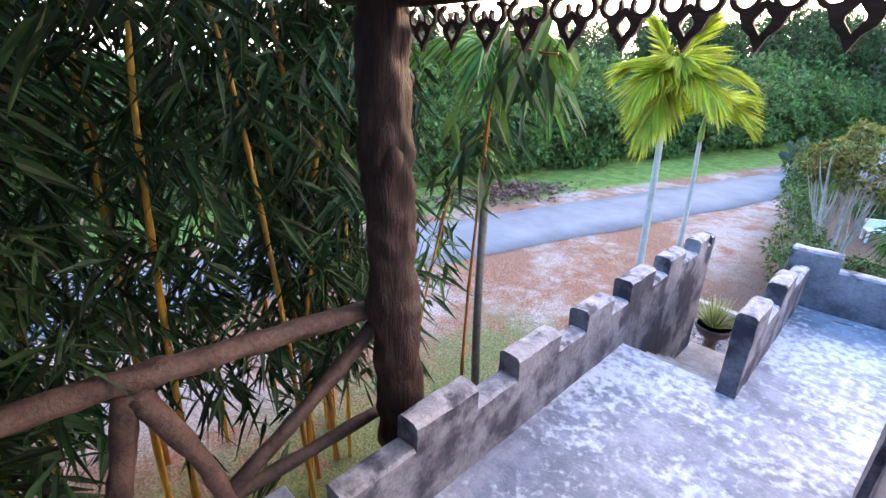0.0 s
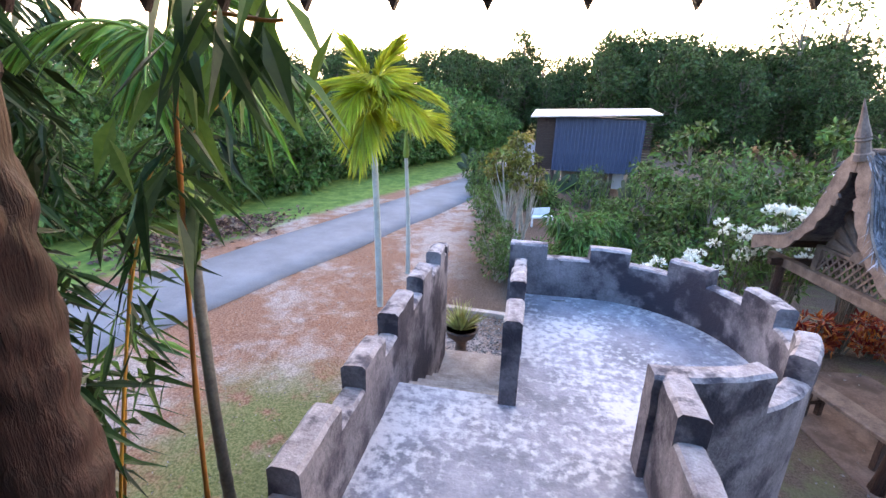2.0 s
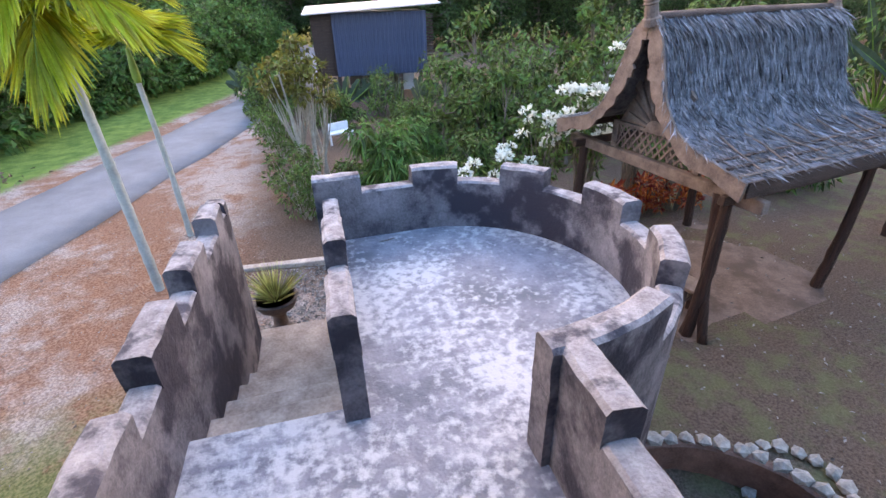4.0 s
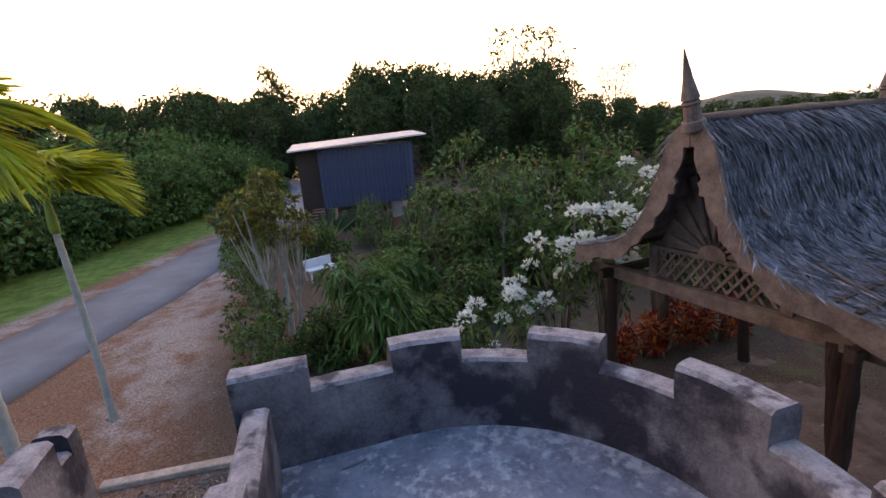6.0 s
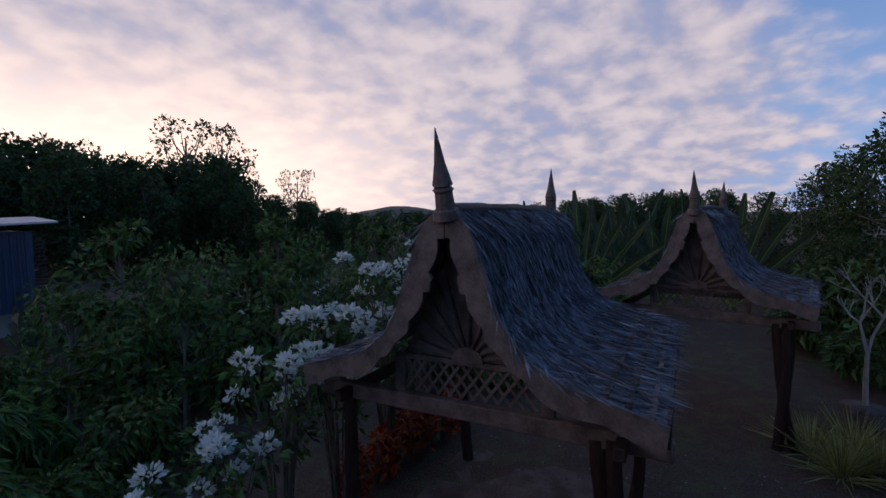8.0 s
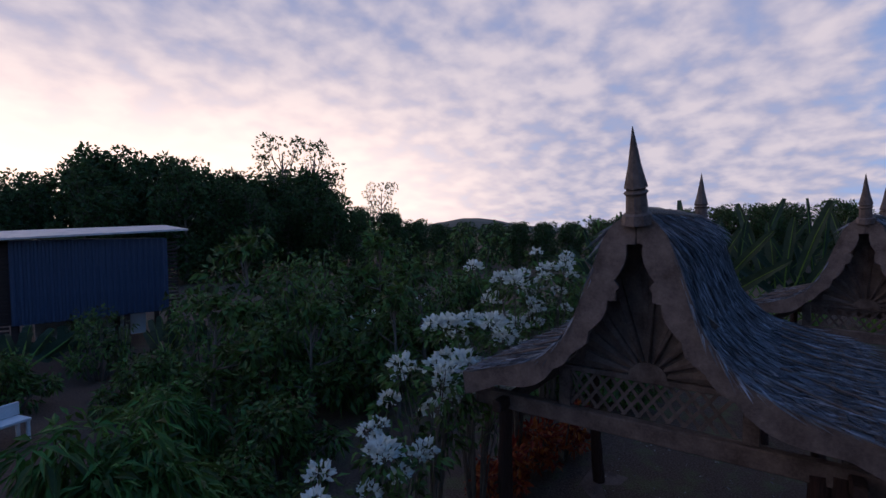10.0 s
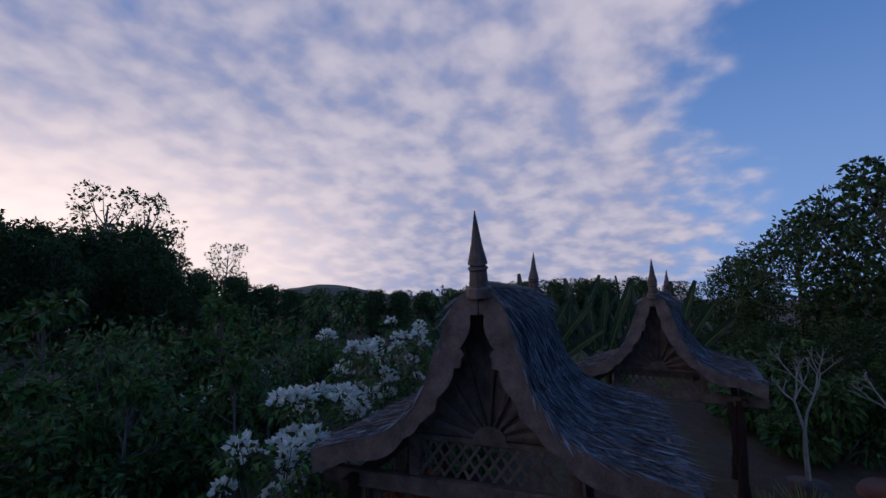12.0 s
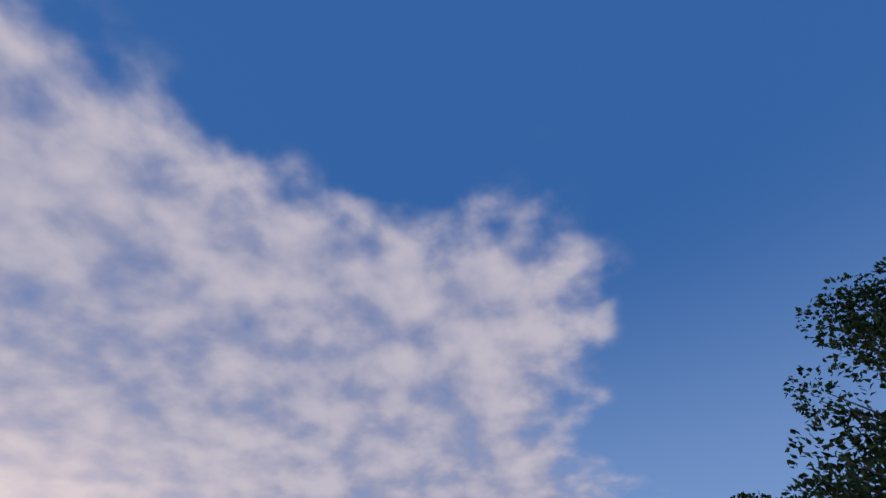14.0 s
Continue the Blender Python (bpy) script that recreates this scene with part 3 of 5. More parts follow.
def flat_ring(bm, cx, cz, r, w, a0, a1, t=0.012, n=14, grow=0.0):
    """A flat curl in the x-z plane: radius r, band w, from a0 to a1 degrees; grow opens it into a spiral."""
    prev = None
    for i in range(n + 1):
        f = i / n
        a = radians(a0 + (a1 - a0) * f)
        rr = r * (1 - grow * f)
        ww = w * (1 - 0.35 * f)
        ring = [bm.verts.new((cx + math.cos(a) * q, y, cz + math.sin(a) * q)) for q in (rr - ww, rr) for y in (-t / 2, t / 2)]
        if prev:
            for k, l in ((0, 1), (1, 3), (3, 2), (2, 0)):
                bm.faces.new((prev[k], prev[l], ring[l], ring[k]))
        else:
            bm.faces.new((ring[0], ring[1], ring[3], ring[2]))
        prev = ring
    bm.faces.new((prev[0], prev[2], prev[3], prev[1]))


def fretwork():
    st = thing("fretwork_valance", -1.78, 1.585, 2.525, 0, "dark pierced timber fretwork valance hanging from the eave", "fretwork")
    bm = bmesh.new()
    box(bm, (-0.12, -0.010, -0.018), (4.9, 0.010, 0.03), 0.003)
    part("top_strip", bm, M_DARKWOOD, st)
    bm = bmesh.new()
    h = 0.0475
    for s in (-1, 1):
        flat_ring(bm, s * 0.024, -0.034, 0.023, 0.009, 90 if s > 0 else 90, (90 - 300) if s > 0 else (90 + 300), n=18, grow=0.25)
        flat_ring(bm, s * 0.0475, -0.004, 0.018, 0.007, 180 if s > 0 else 0, 270, n=8)
    # hanging drop with a pierced eye
    out = [(-0.030, -0.052), (-0.022, -0.072), (-0.010, -0.082), (0.0, -0.102), (0.010, -0.082), (0.022, -0.072), (0.030, -0.052), (0.012, -0.046), (0.0, -0.036), (-0.012, -0.046)]
    eye = [(-0.010, -0.060), (-0.010, -0.066), (-0.005, -0.073), (0.0, -0.080), (0.005, -0.073), (0.010, -0.066), (0.010, -0.060), (0.005, -0.054), (0.0, -0.047), (-0.005, -0.054)]
    lay = []
    for y in (-0.006, 0.006):
        lay.append([[bm.verts.new((x, y, z)) for x, z in loop] for loop in (out, eye)])
    n = len(out)
    for i in range(n):
        j = (i + 1) % n
        bm.faces.new((lay[0][0][i], lay[0][0][j], lay[0][1][j], lay[0][1][i]))
        bm.faces.new((lay[1][0][j], lay[1][0][i], lay[1][1][i], lay[1][1][j]))
        bm.faces.new((lay[0][0][j], lay[0][0][i], lay[1][0][i], lay[1][0][j]))
        bm.faces.new((lay[0][1][i], lay[0][1][j], lay[1][1][j], lay[1][1][i]))
    first = part("scroll", bm, M_DARKWOOD, st)
    big_ = Matrix.Diagonal((2.1, 1.6, 2.1, 1))
    for i in range(1, 24):
        same_part(first, "scroll", st, pose(0.2 * i, 0, 0) @ big_)
    first.matrix_basis = big_
    # bracket that turns down the post
    for i in range(3):
        same_part(first, "scroll", st, pose(-0.10, 0, -0.08 - 0.18 * i, 0, 90, 0) @ big_)


fretwork()


# ---------------------------------------------------------------- thatched shelters
HALF = [(0.0, 1.68), (0.18, 1.52), (0.33, 1.14), (0.47, 0.82), (0.74, 0.54), (1.40, 0.33)]


LIFTED = [(0.0, 1.68), (0.16, 1.52), (0.30, 1.14), (0.43, 0.82), (0.74, 0.53), (1.46, 0.33)]


def roof_line(n=26, s=1):
    return [(p.x, p.y) for p in spline([(a, b, 0) for a, b in (HALF if s > 0 else LIFTED)], n)]


def shelter(name, x, y, z, rz, depth, label, strands=4200, rise=1.8, group=""):
    """Post shelter with a flared thatched roof, carved gable and finials; its front looks along local -x."""
    st = thing(name, x, y, z, rz, label, "shelter", group)
    up = rise
    prof = roof_line()
    rs = np.random.RandomState(5 + int(abs(x) * 10))
    for px in (0.05, depth - 0.1):
        for py in (-1.12, 1.20):
            bm = bmesh.new()
            lean = 0.06 * (1 if py < 0 else -1)
            tube(bm, spline([(px, py + lean, -0.1), (px, py, 0.9), (px, py, up + 0.06)], 16), [0.075 - 0.0012 * i for i in range(16)], 12, True, 0.25)
            part("post", bm, M_LOG, st, smooth=True)
    bm = bmesh.new()
    tube(bm, spline([(0.10, -1.26, 0.0), (0.08, -1.10, 0.8), (0.06, -1.0, up + 0.04)], 12), [0.06] * 12, 10, True, 0.25)
    part("prop", bm, M_LOG, st, smooth=True)
    for px in (0.02, depth - 0.12):
        bm = bmesh.new()
        box(bm, (px, -1.5, up - 0.02), (px + 0.1, 1.5, up + 0.12), 0.01)
        part("tie_beam", bm, M_GREYWOOD, st)
    for py in (-1.22, 1.14):
        bm = bmesh.new()
        box(bm, (-0.15, py, up + 0.0), (depth + 0.1, py + 0.08, up + 0.1), 0.01)
        part("plate", bm, M_DARKWOOD, st)
    # gable: boarding, sun-ray fan, lattice
    bm = bmesh.new()
    pts = [(-0.62, 0.46), (0.62, 0.46)] + [(0.9 * a, b - 0.04) for a, b in reversed(prof) if b > 0.62] + [(-0.9 * a, b - 0.04) for a, b in roof_line(26, -1) if b > 0.62]
    f0 = [bm.verts.new((0.10, a, up + b)) for a, b in pts]
    f1 = [bm.verts.new((0.125, a, up + b)) for a, b in pts]
    bm.faces.new(f0)
    bm.faces.new(f1[::-1])
    for i in range(len(pts)):
        j = (i + 1) % len(pts)
        bm.faces.new((f0[i], f1[i], f1[j], f0[j]))
    part("gable_panel", bm, M_GREYWOOD, st, "brown carved gable boarding")
    for k in range(9):
        a = radians(8 + 164 * k / 8)
        ln = 0.48 + 0.34 * math.sin(a) ** 3
        bm = bmesh.new()
        c, s = math.cos(a), math.sin(a)
        quad = []
        for u, w in ((0.11, 0.012), (ln, 0.062)):
            for q in (-w, w):
                quad.append((u * c - q * s, 0.47 + u * s + q * c))
        fr = [bm.verts.new((0.07, a_, up + b_)) for a_, b_ in quad]
        bk = [bm.verts.new((0.098, a_, up + b_)) for a_, b_ in quad]
        mid0 = bm.verts.new((0.05, 0.11 * c, up + 0.47 + 0.11 * s))
        mid1 = bm.verts.new((0.05, ln * c, up + 0.47 + ln * s))
        for q in ((fr[0], fr[2], mid1, mid0), (mid0, mid1, fr[3], fr[1]), (fr[0], bk[0], bk[2], fr[2]), (fr[1], fr[3], bk[3], bk[1]), (fr[2], bk[2], bk[3], fr[3], mid1)):
            bm.faces.new(q)
        part("sun_ray", bm, M_GREYWOOD, st)
    bm = bmesh.new()
    flat = [(0.14 * math.cos(radians(a)), 0.46 + 0.12 * math.sin(radians(a))) for a in range(0, 181, 15)]
    fr = [bm.verts.new((0.045, a, up + b)) for a, b in flat]
    bk = [bm.verts.new((0.099, a, up + b)) for a, b in flat]
    bm.faces.new(fr)
    for i in range(len(flat)):
        j = (i + 1) % len(flat)
        bm.faces.new((fr[i], bk[i], bk[j], fr[j]))
    part("sun_hub", bm, M_GREYWOOD, st)
    for s in (-1, 1):
        for k in range(11):
            bm = bmesh.new()
            y0 = -0.56 + 1.0 * k / 10 * 1.05
            a_, b_ = (y0, y0 + 0.22) if s > 0 else (y0 + 0.22, y0)
            xx = 0.085 + 0.008 * s
            vs = [(a_ - 0.016, 0.14), (a_ + 0.016, 0.14), (b_ + 0.016, 0.43), (b_ - 0.016, 0.43)]
            f0 = [bm.verts.new((xx - 0.004, min(max(q, -0.6), 0.62), up + w)) for q, w in vs]
            f1 = [bm.verts.new((xx + 0.004, min(max(q, -0.6), 0.62), up + w)) for q, w in vs]
            bm.faces.new(f0)
            bm.faces.new(f1[::-1])
            for i in range(4):
                bm.faces.new((f0[i], f1[i], f1[(i + 1) % 4], f0[(i + 1) % 4]))
            part("lattice_slat", bm, M_GREYWOOD, st)
    for lo, hi in (((0.06, -0.66, 0.42), (0.12, 0.66, 0.465)), ((0.06, -0.70, 0.12), (0.12, -0.60, 0.46)), ((0.06, 0.60, 0.12), (0.12, 0.70, 0.46))):
        bm = bmesh.new()
        box(bm, (lo[0], lo[1], up + lo[2]), (hi[0], hi[1], up + hi[2]), 0.006)
        part("panel_rail", bm, M_GREYWOOD, st)
    # bargeboards with a scalloped lower edge
    for s in (-1, 1):
        bm = bmesh.new()
        prev = None
        fine_ = roof_line(70, s)
        for i, (a, b) in enumerate(fine_):
            f = i / 69
            w = (0.12 if f < 0.55 else 0.11) + 0.05 * abs(math.sin(f * math.pi * 5.5)) + (0.06 if 0.34 < f < 0.40 else 0)
            an = min(i + 1, 69)
            ap = max(i - 1, 0)
            t = Vector((fine_[an][0] - fine_[ap][0], fine_[an][1] - fine_[ap][1])).normalized()
            nx, nz2 = -abs(t.y), -abs(t.x)
            if f > 0.6:
                nx, nz2 = 0.15 * nx, -1.0
            outer = (a + 0.02, b + 0.03)
            inner = (max(a + nx * w, 0.004), b + nz2 * w * (1.0 if f > 0.05 else 1.2))
            ring = [bm.verts.new((xx, s * q[0], up + q[1])) for q in (outer, inner) for xx in (-0.31, -0.28)]
            if prev:
                for k, l in ((0, 1), (1, 3), (3, 2), (2, 0)):
                    bm.faces.new((prev[k], prev[l], ring[l], ring[k]))
            else:
                bm.faces.new((ring[0], ring[1], ring[3], ring[2]))
            prev = ring
        bm.faces.new((prev[0], prev[2], prev[3], prev[1]))
        bmesh.ops.recalc_face_normals(bm, faces=bm.faces[:])
        part("bargeboard", bm, M_GREYWOOD, st, "carved scalloped bargeboard")
    # roof shells of thatch with loose strands
    for s in (-1, 1):
        prof = roof_line(26, s)
        bm = bmesh.new()
        grid = []
        nx_ = 30
        for i in range(nx_ + 1):
            xx = -0.27 + (depth + 0.37) * i / nx_
            row = []
            for lay_ in (0.03, -0.025):
                for a, b in prof:
                    sag = 0.018 * noise.noise(Vector((xx * 3, a * 5, s * 4)))
                    row.append(bm.verts.new((xx, s * a, up + b + lay_ + sag)))
            grid.append(row)
        m_ = len(prof)
        for r0, r1 in zip(grid, grid[1:]):
            for k in range(m_ - 1):
                bm.faces.new((r0[k], r1[k], r1[k + 1], r0[k + 1]))
                bm.faces.new((r0[m_ + k + 1], r1[m_ + k + 1], r1[m_ + k], r0[m_ + k]))
            bm.faces.new((r0[m_ - 1], r1[m_ - 1], r1[2 * m_ - 1], r0[2 * m_ - 1]))
        for r in (grid[0], grid[-1]):
            for k in range(m_ - 1):
                bm.faces.new((r[k], r[k + 1], r[m_ + k + 1], r[m_ + k]))
        bmesh.ops.recalc_face_normals(bm, faces=bm.faces[:])
        part("thatch", bm, M_THATCH, st, "grey weathered palm-leaf thatch")
        k = rs.uniform(0, 0.97, strands) ** 0.9
        idx = k * (m_ - 1)
        i0 = idx.astype(int)
        pa = np.array(prof)
        fr_ = (idx - i0)[:, None]
        q = pa[i0] * (1 - fr_) + pa[np.minimum(i0 + 1, m_ - 1)] * fr_
        t = unit(pa[np.minimum(i0 + 1, m_ - 1)] - pa[i0])
        pos = np.stack([rs.uniform(-0.30, depth + 0.1, strands), s * q[:, 0], up + q[:, 1] + rs.uniform(0.028, 0.05, strands)], 1)
        low_ = (k > 0.55)[:, None]
        way = np.stack([rs.normal(0, 0.22, strands), s * t[:, 0], t[:, 1] + rs.normal(0.05, 0.09, strands)], 1)
        way = way + low_ * np.stack([rs.normal(0, 0.55, strands), np.zeros(strands), np.zeros(strands)], 1)
        me = leaf_mesh("straw_layer", pos, way, rs.uniform(0.10, 0.34, strands), rs.uniform(0.006, 0.020, strands), 0.1)
        ob = leaves("straw_layer", st, me, M_STRAW, "loose grey straw strands")
        ob["kind"] = "stuff"
        # bare battens along the eave
        for k2, a in enumerate((1.10, 1.24, 1.38)):
            bm = bmesh.new()
            b = float(np.interp(a, [p[0] for p in prof], [p[1] for p in prof]))
            box(bm, (-0.27, s * a - 0.02, up + b + 0.025), (depth + 0.12, s * a + 0.02, up + b + 0.05), 0.004)
            part("batten", bm, M_GREYWOOD if k2 == 2 else M_DARKWOOD, st)
        # board hung along the eave, and crossed sticks laid over the thin lower thatch
        ae, be = prof[-1]
        bm = bmesh.new()
        box(bm, (-0.26, s * (ae + 0.012) - 0.012, up + be - 0.13), (depth + 0.11, s * (ae + 0.012) + 0.012, up + be + 0.035), 0.004)
        part("eave_board", bm, M_DARKWOOD, st)
        for k2 in range(7):
            bm = bmesh.new()
            x0 = 0.05 + (depth - 0.2) * k2 / 6 + rs.uniform(-0.08, 0.08)
            line = []
            for a in (0.80, 1.05, 1.36):
                line.append((x0 + (a - 0.8) * rs.uniform(-0.35, 0.35), s * a, up + float(np.interp(a, [p[0] for p in prof], [p[1] for p in prof])) + 0.065))
            tube(bm, line, [0.011, 0.010, 0.008], 6)
            part("roof_stick", bm, M_GREYWOOD, st)
    bm = bmesh.new()
    tube(bm, spline([(-0.34, 0, up + 1.68), (depth * 0.5, 0, up + 1.69), (depth + 0.14, 0, up + 1.67)], 20), [0.055] * 20, 10, True, 0.2)
    part("ridge_cap", bm, M_DARKWOOD, st, smooth=True)
    for xx, hgt in ((-0.27, 0.60), (depth + 0.04, 0.58)):
        bm = bmesh.new()
        hh = [(0.0, 0.075), (0.10, 0.065), (0.12, 0.05), (0.30, 0.045), (0.33, 0.055), (0.36, 0.04), (0.38, 0.052), (0.62, 0.028), (0.8, 0.016), (1.0, 0.002)]
        zs = [up + 1.62 + h_ * (hgt + 0.02) for h_, _ in hh]
        lean = -0.17 if xx < 0 else 0.03
        tube(bm, [(xx + lean * h_, 0.03 * lean * h_, zz) for (h_, _), zz in zip(hh, zs)], [r * 1.45 for _, r in hh], 10)
        part("finial", bm, M_GREYWOOD, st, "tapered carved spire finial")
    return st


shelter("thatched_shelter", 3.26, 6.38, -1.80, 9.0, 2.62, "open timber shelter with flared grey thatch roof and carved gable", 7000)
shelter("thatched_shelter", 8.3, 5.45, -1.80, -2, 2.4, "second thatched shelter with carved fan gable", 2500)


# ---------------------------------------------------------------- raised dark-blue cabin
def cabin():
    st = thing("raised_cabin", -0.45, 21.0, -1.7, -3, "dark blue corrugated steel cabin on posts with a pale roof", "cabin")
    bm = bmesh.new()
    box(bm, (0.75, 0.03, 0.95), (4.25, 2.4, 3.12))
    part("body", bm, M_BLUE, st)
    bm = bmesh.new()
    box(bm, (0.0, 0.25, 0.95), (0.75, 2.4, 3.1))
    part("annex", bm, M_DARKWOOD, st)
    rib = None
    for i in range(23):
        x = 0.82 + i * 0.15
        if rib is None:
            bm = bmesh.new()
            vs = [(-0.05, 0.03), (-0.02, -0.01), (0.02, -0.01), (0.05, 0.03)]
            lo = [bm.verts.new((a, b, 0.97)) for a, b in vs]
            hi = [bm.verts.new((a, b, 3.1)) for a, b in vs]
            for k in range(3):
                bm.faces.new((lo[k], lo[k + 1], hi[k + 1], hi[k]))
            bm.faces.new(lo)
            bm.faces.new(hi[::-1])
            rib = part("rib", bm, M_BLUE, st)
            rib.matrix_basis = pose(x, 0, 0)
        else:
            same_part(rib, "rib", st, pose(x, 0, 0))
    slat = None
    for i in range(26):
        z = 0.2 + i * 0.11
        for x0, w in ((0.0, 0.7), (4.27, 0.28)):
            if x0 > 1 and z < 0.95:
                continue
            if slat is None:
                bm = bmesh.new()
                box(bm, (0, 0, 0), (1, 0.03, 0.06))
                slat = part("slat", bm, M_DARKWOOD, st)
                slat.matrix_basis = pose(x0, 0.2, z) @ Matrix.Diagonal((w, 1, 1, 1))
            else:
                same_part(slat, "slat", st, pose(x0, 0.2, z) @ Matrix.Diagonal((w, 1, 1, 1)))
    bm = bmesh.new()
    lo = [bm.verts.new(v) for v in ((-0.25, -0.35, 3.10), (4.75, -0.35, 3.34), (4.75, 2.8, 3.5), (-0.25, 2.8, 3.3))]
    hi = [bm.verts.new(v.co + Vector((0, 0, 0.05))) for v in lo]
    bm.faces.new(lo[::-1])
    bm.faces.new(hi)
    for i in range(4):
        bm.faces.new((lo[i], lo[(i + 1) % 4], hi[(i + 1) % 4], hi[i]))
    part("roof", bm, M_ROOFING, st, "pale corrugated roof sheet")
    for x in (0.1, 0.8, 2.1, 3.2, 4.3):
        for y in (0.2, 2.2):
            bm = bmesh.new()
            box(bm, (x - 0.07, y - 0.07, -0.1), (x + 0.07, y + 0.07, 0.97), 0.01)
            part("post", bm, M_DARKWOOD, st)
    bm = bmesh.new()
    box(bm, (1.2, 2.3, -0.05), (4.0, 2.4, 0.75))
    part("back_fence", bm, M_WHITE, st, "pale painted low boarding under the cabin")


cabin()


# ---------------------------------------------------------------- palms
def palm(name, base, top, lean, r0, fronds, size, leaf, trunk, label, seed, shaft=0.45, fan=False):
    rs = np.random.RandomState(seed)
    st = thing(name, base[0], base[1], base[2], 0, label, "palm")
    h = top[2] - base[2]
    off = Vector((top[0] - base[0], top[1] - base[1], h))
    pts = spline([(0, 0, -0.1), (off.x * 0.4 + lean, off.y * 0.4, h * 0.5), tuple(off)], 60)
    rad = []
    for i, p in enumerate(pts):
        ringp = 1.0 + 0.10 * (math.sin(p.z * 2 * math.pi / 0.14) > 0.75)
        rad.append((r0 * (1 - 0.25 * i / 59)) * ringp)
    bm = bmesh.new()
    tube(bm, pts, rad, 12)
    part("trunk", bm, trunk, st, smooth=True)
    bm = bmesh.new()
    tube(bm, spline([tuple(off - Vector((0, 0, 0.02))), tuple(off + Vector((0, 0, shaft * 0.5))), tuple(off + Vector((0, 0, shaft)))], 12), [r0 * 0.95, r0 * 1.15, r0 * 1.2, r0 * 1.15, r0 * 1.1, r0 * 1.0, r0 * 0.9, r0 * 0.8, r0 * 0.7, r0 * 0.6, r0 * 0.5, r0 * 0.4], 10)
    part("crownshaft", bm, M_SHAFT, st, smooth=True)
    tip0 = off + Vector((0, 0, shaft))
    for az, el, ln, fall in fronds:
        a, e = radians(az), radians(el)
        d = Vector((math.cos(a) * math.cos(e), math.sin(a) * math.cos(e), math.sin(e)))
        n = 22
        line = []
        for i in range(n):
            f = i / (n - 1)
            reach = 0.72 if fan else 1.0
            line.append(tip0 + d * (ln * size * f * reach) + Vector((0, 0, -fall * size * f * f * reach)))
        bm = bmesh.new()
        tube(bm, line, [0.013 * (1 - 0.8 * i / (n - 1)) + 0.002 for i in range(n)], 6)
        fr = part("frond", bm, M_SHAFT, st)
        pos, way, L, W = [], [], [], []
        for i in range(3, n):
            for sub in (0.0, 0.5):
                p = line[i - 1].lerp(line[i], sub)
                t = (line[i] - line[i - 1]).normalized()
                side = t.cross(Vector((0, 0, 1)))
                if side.length < 0.1:
                    side = Vector((math.sin(a), -math.cos(a), 0))
                side.normalize()
                f = i / (n - 1)
                for s in (-1, 1):
                    w = side * s * (0.75 - 0.35 * f) + t * (0.45 + 0.5 * f) + Vector((0, 0, -0.28 + rs.normal(0, 0.08)))
                    if fan:
                        w = side * s * (1.05 - 0.95 * f) + t * (0.35 + 0.9 * f) + Vector((0, 0, -0.22 + rs.normal(0, 0.06)))
                    pos.append(p)
                    way.append(w)
                    L.append(size * (0.50 if fan else 0.42) * (1 - 0.45 * abs(f - 0.45)) * rs.uniform(0.85, 1.1))
                    W.append((0.046 if fan else 0.030) * size)
        me = leaf_mesh("frond_blade", pos, way, np.array(L), np.array(W), 0.3, 0.5)
        leaves("frond_blade", fr, me, leaf)
    return st


palm("areca_palm", (-2.86, 7.60, gz(-2.9, 7.6)), (-2.92, 7.58, 1.62), 0.0, 0.060,
     [(250, 45, 0.75, 0.65), (300, 60, 0.8, 0.4), (20, 40, 0.9, 0.4), (335, 30, 0.8, 0.5), (70, 60, 0.8, 0.3), (130, 55, 0.9, 0.45), (185, 55, 0.9, 0.5), (270, -12, 0.55, 0.45), (220, 75, 0.8, 0.2), (350, 72, 0.85, 0.2)],
     1.46, L_PALM, M_PALMTRUNK, "slender palm with pale ringed trunk and yellow-green fronds", 3, fan=True)
palm("areca_palm", (-2.80, 9.20, gz(-2.8, 9.2)), (-2.84, 9.20, 1.02), 0.02, 0.046,
     [(30, 62, 0.75, 0.35), (110, 68, 0.7, 0.3), (200, 60, 0.75, 0.35), (310, 60, 0.72, 0.3), (350, 45, 0.7, 0.4)],
     1.45, L_PALM, M_PALMTRUNK, "shorter slender palm with upright yellow-green fronds", 8, fan=True)
palm("dark_trunk_palm", (-2.47, 2.94, gz(-2.4, 2.9)), (-2.50, 2.95, 1.33), -0.03, 0.046,
     [(350, 20, 0.8, 0.7), (300, 30, 0.7, 0.6), (60, 40, 0.9, 0.6), (160, 35, 1.0, 0.6), (230, 30, 0.9, 0.6), (20, 60, 0.8, 0.4)],
     0.9, L_PALMGREEN, M_PALMDARK, "palm with dark ringed trunk and green crownshaft", 14, 1.05)


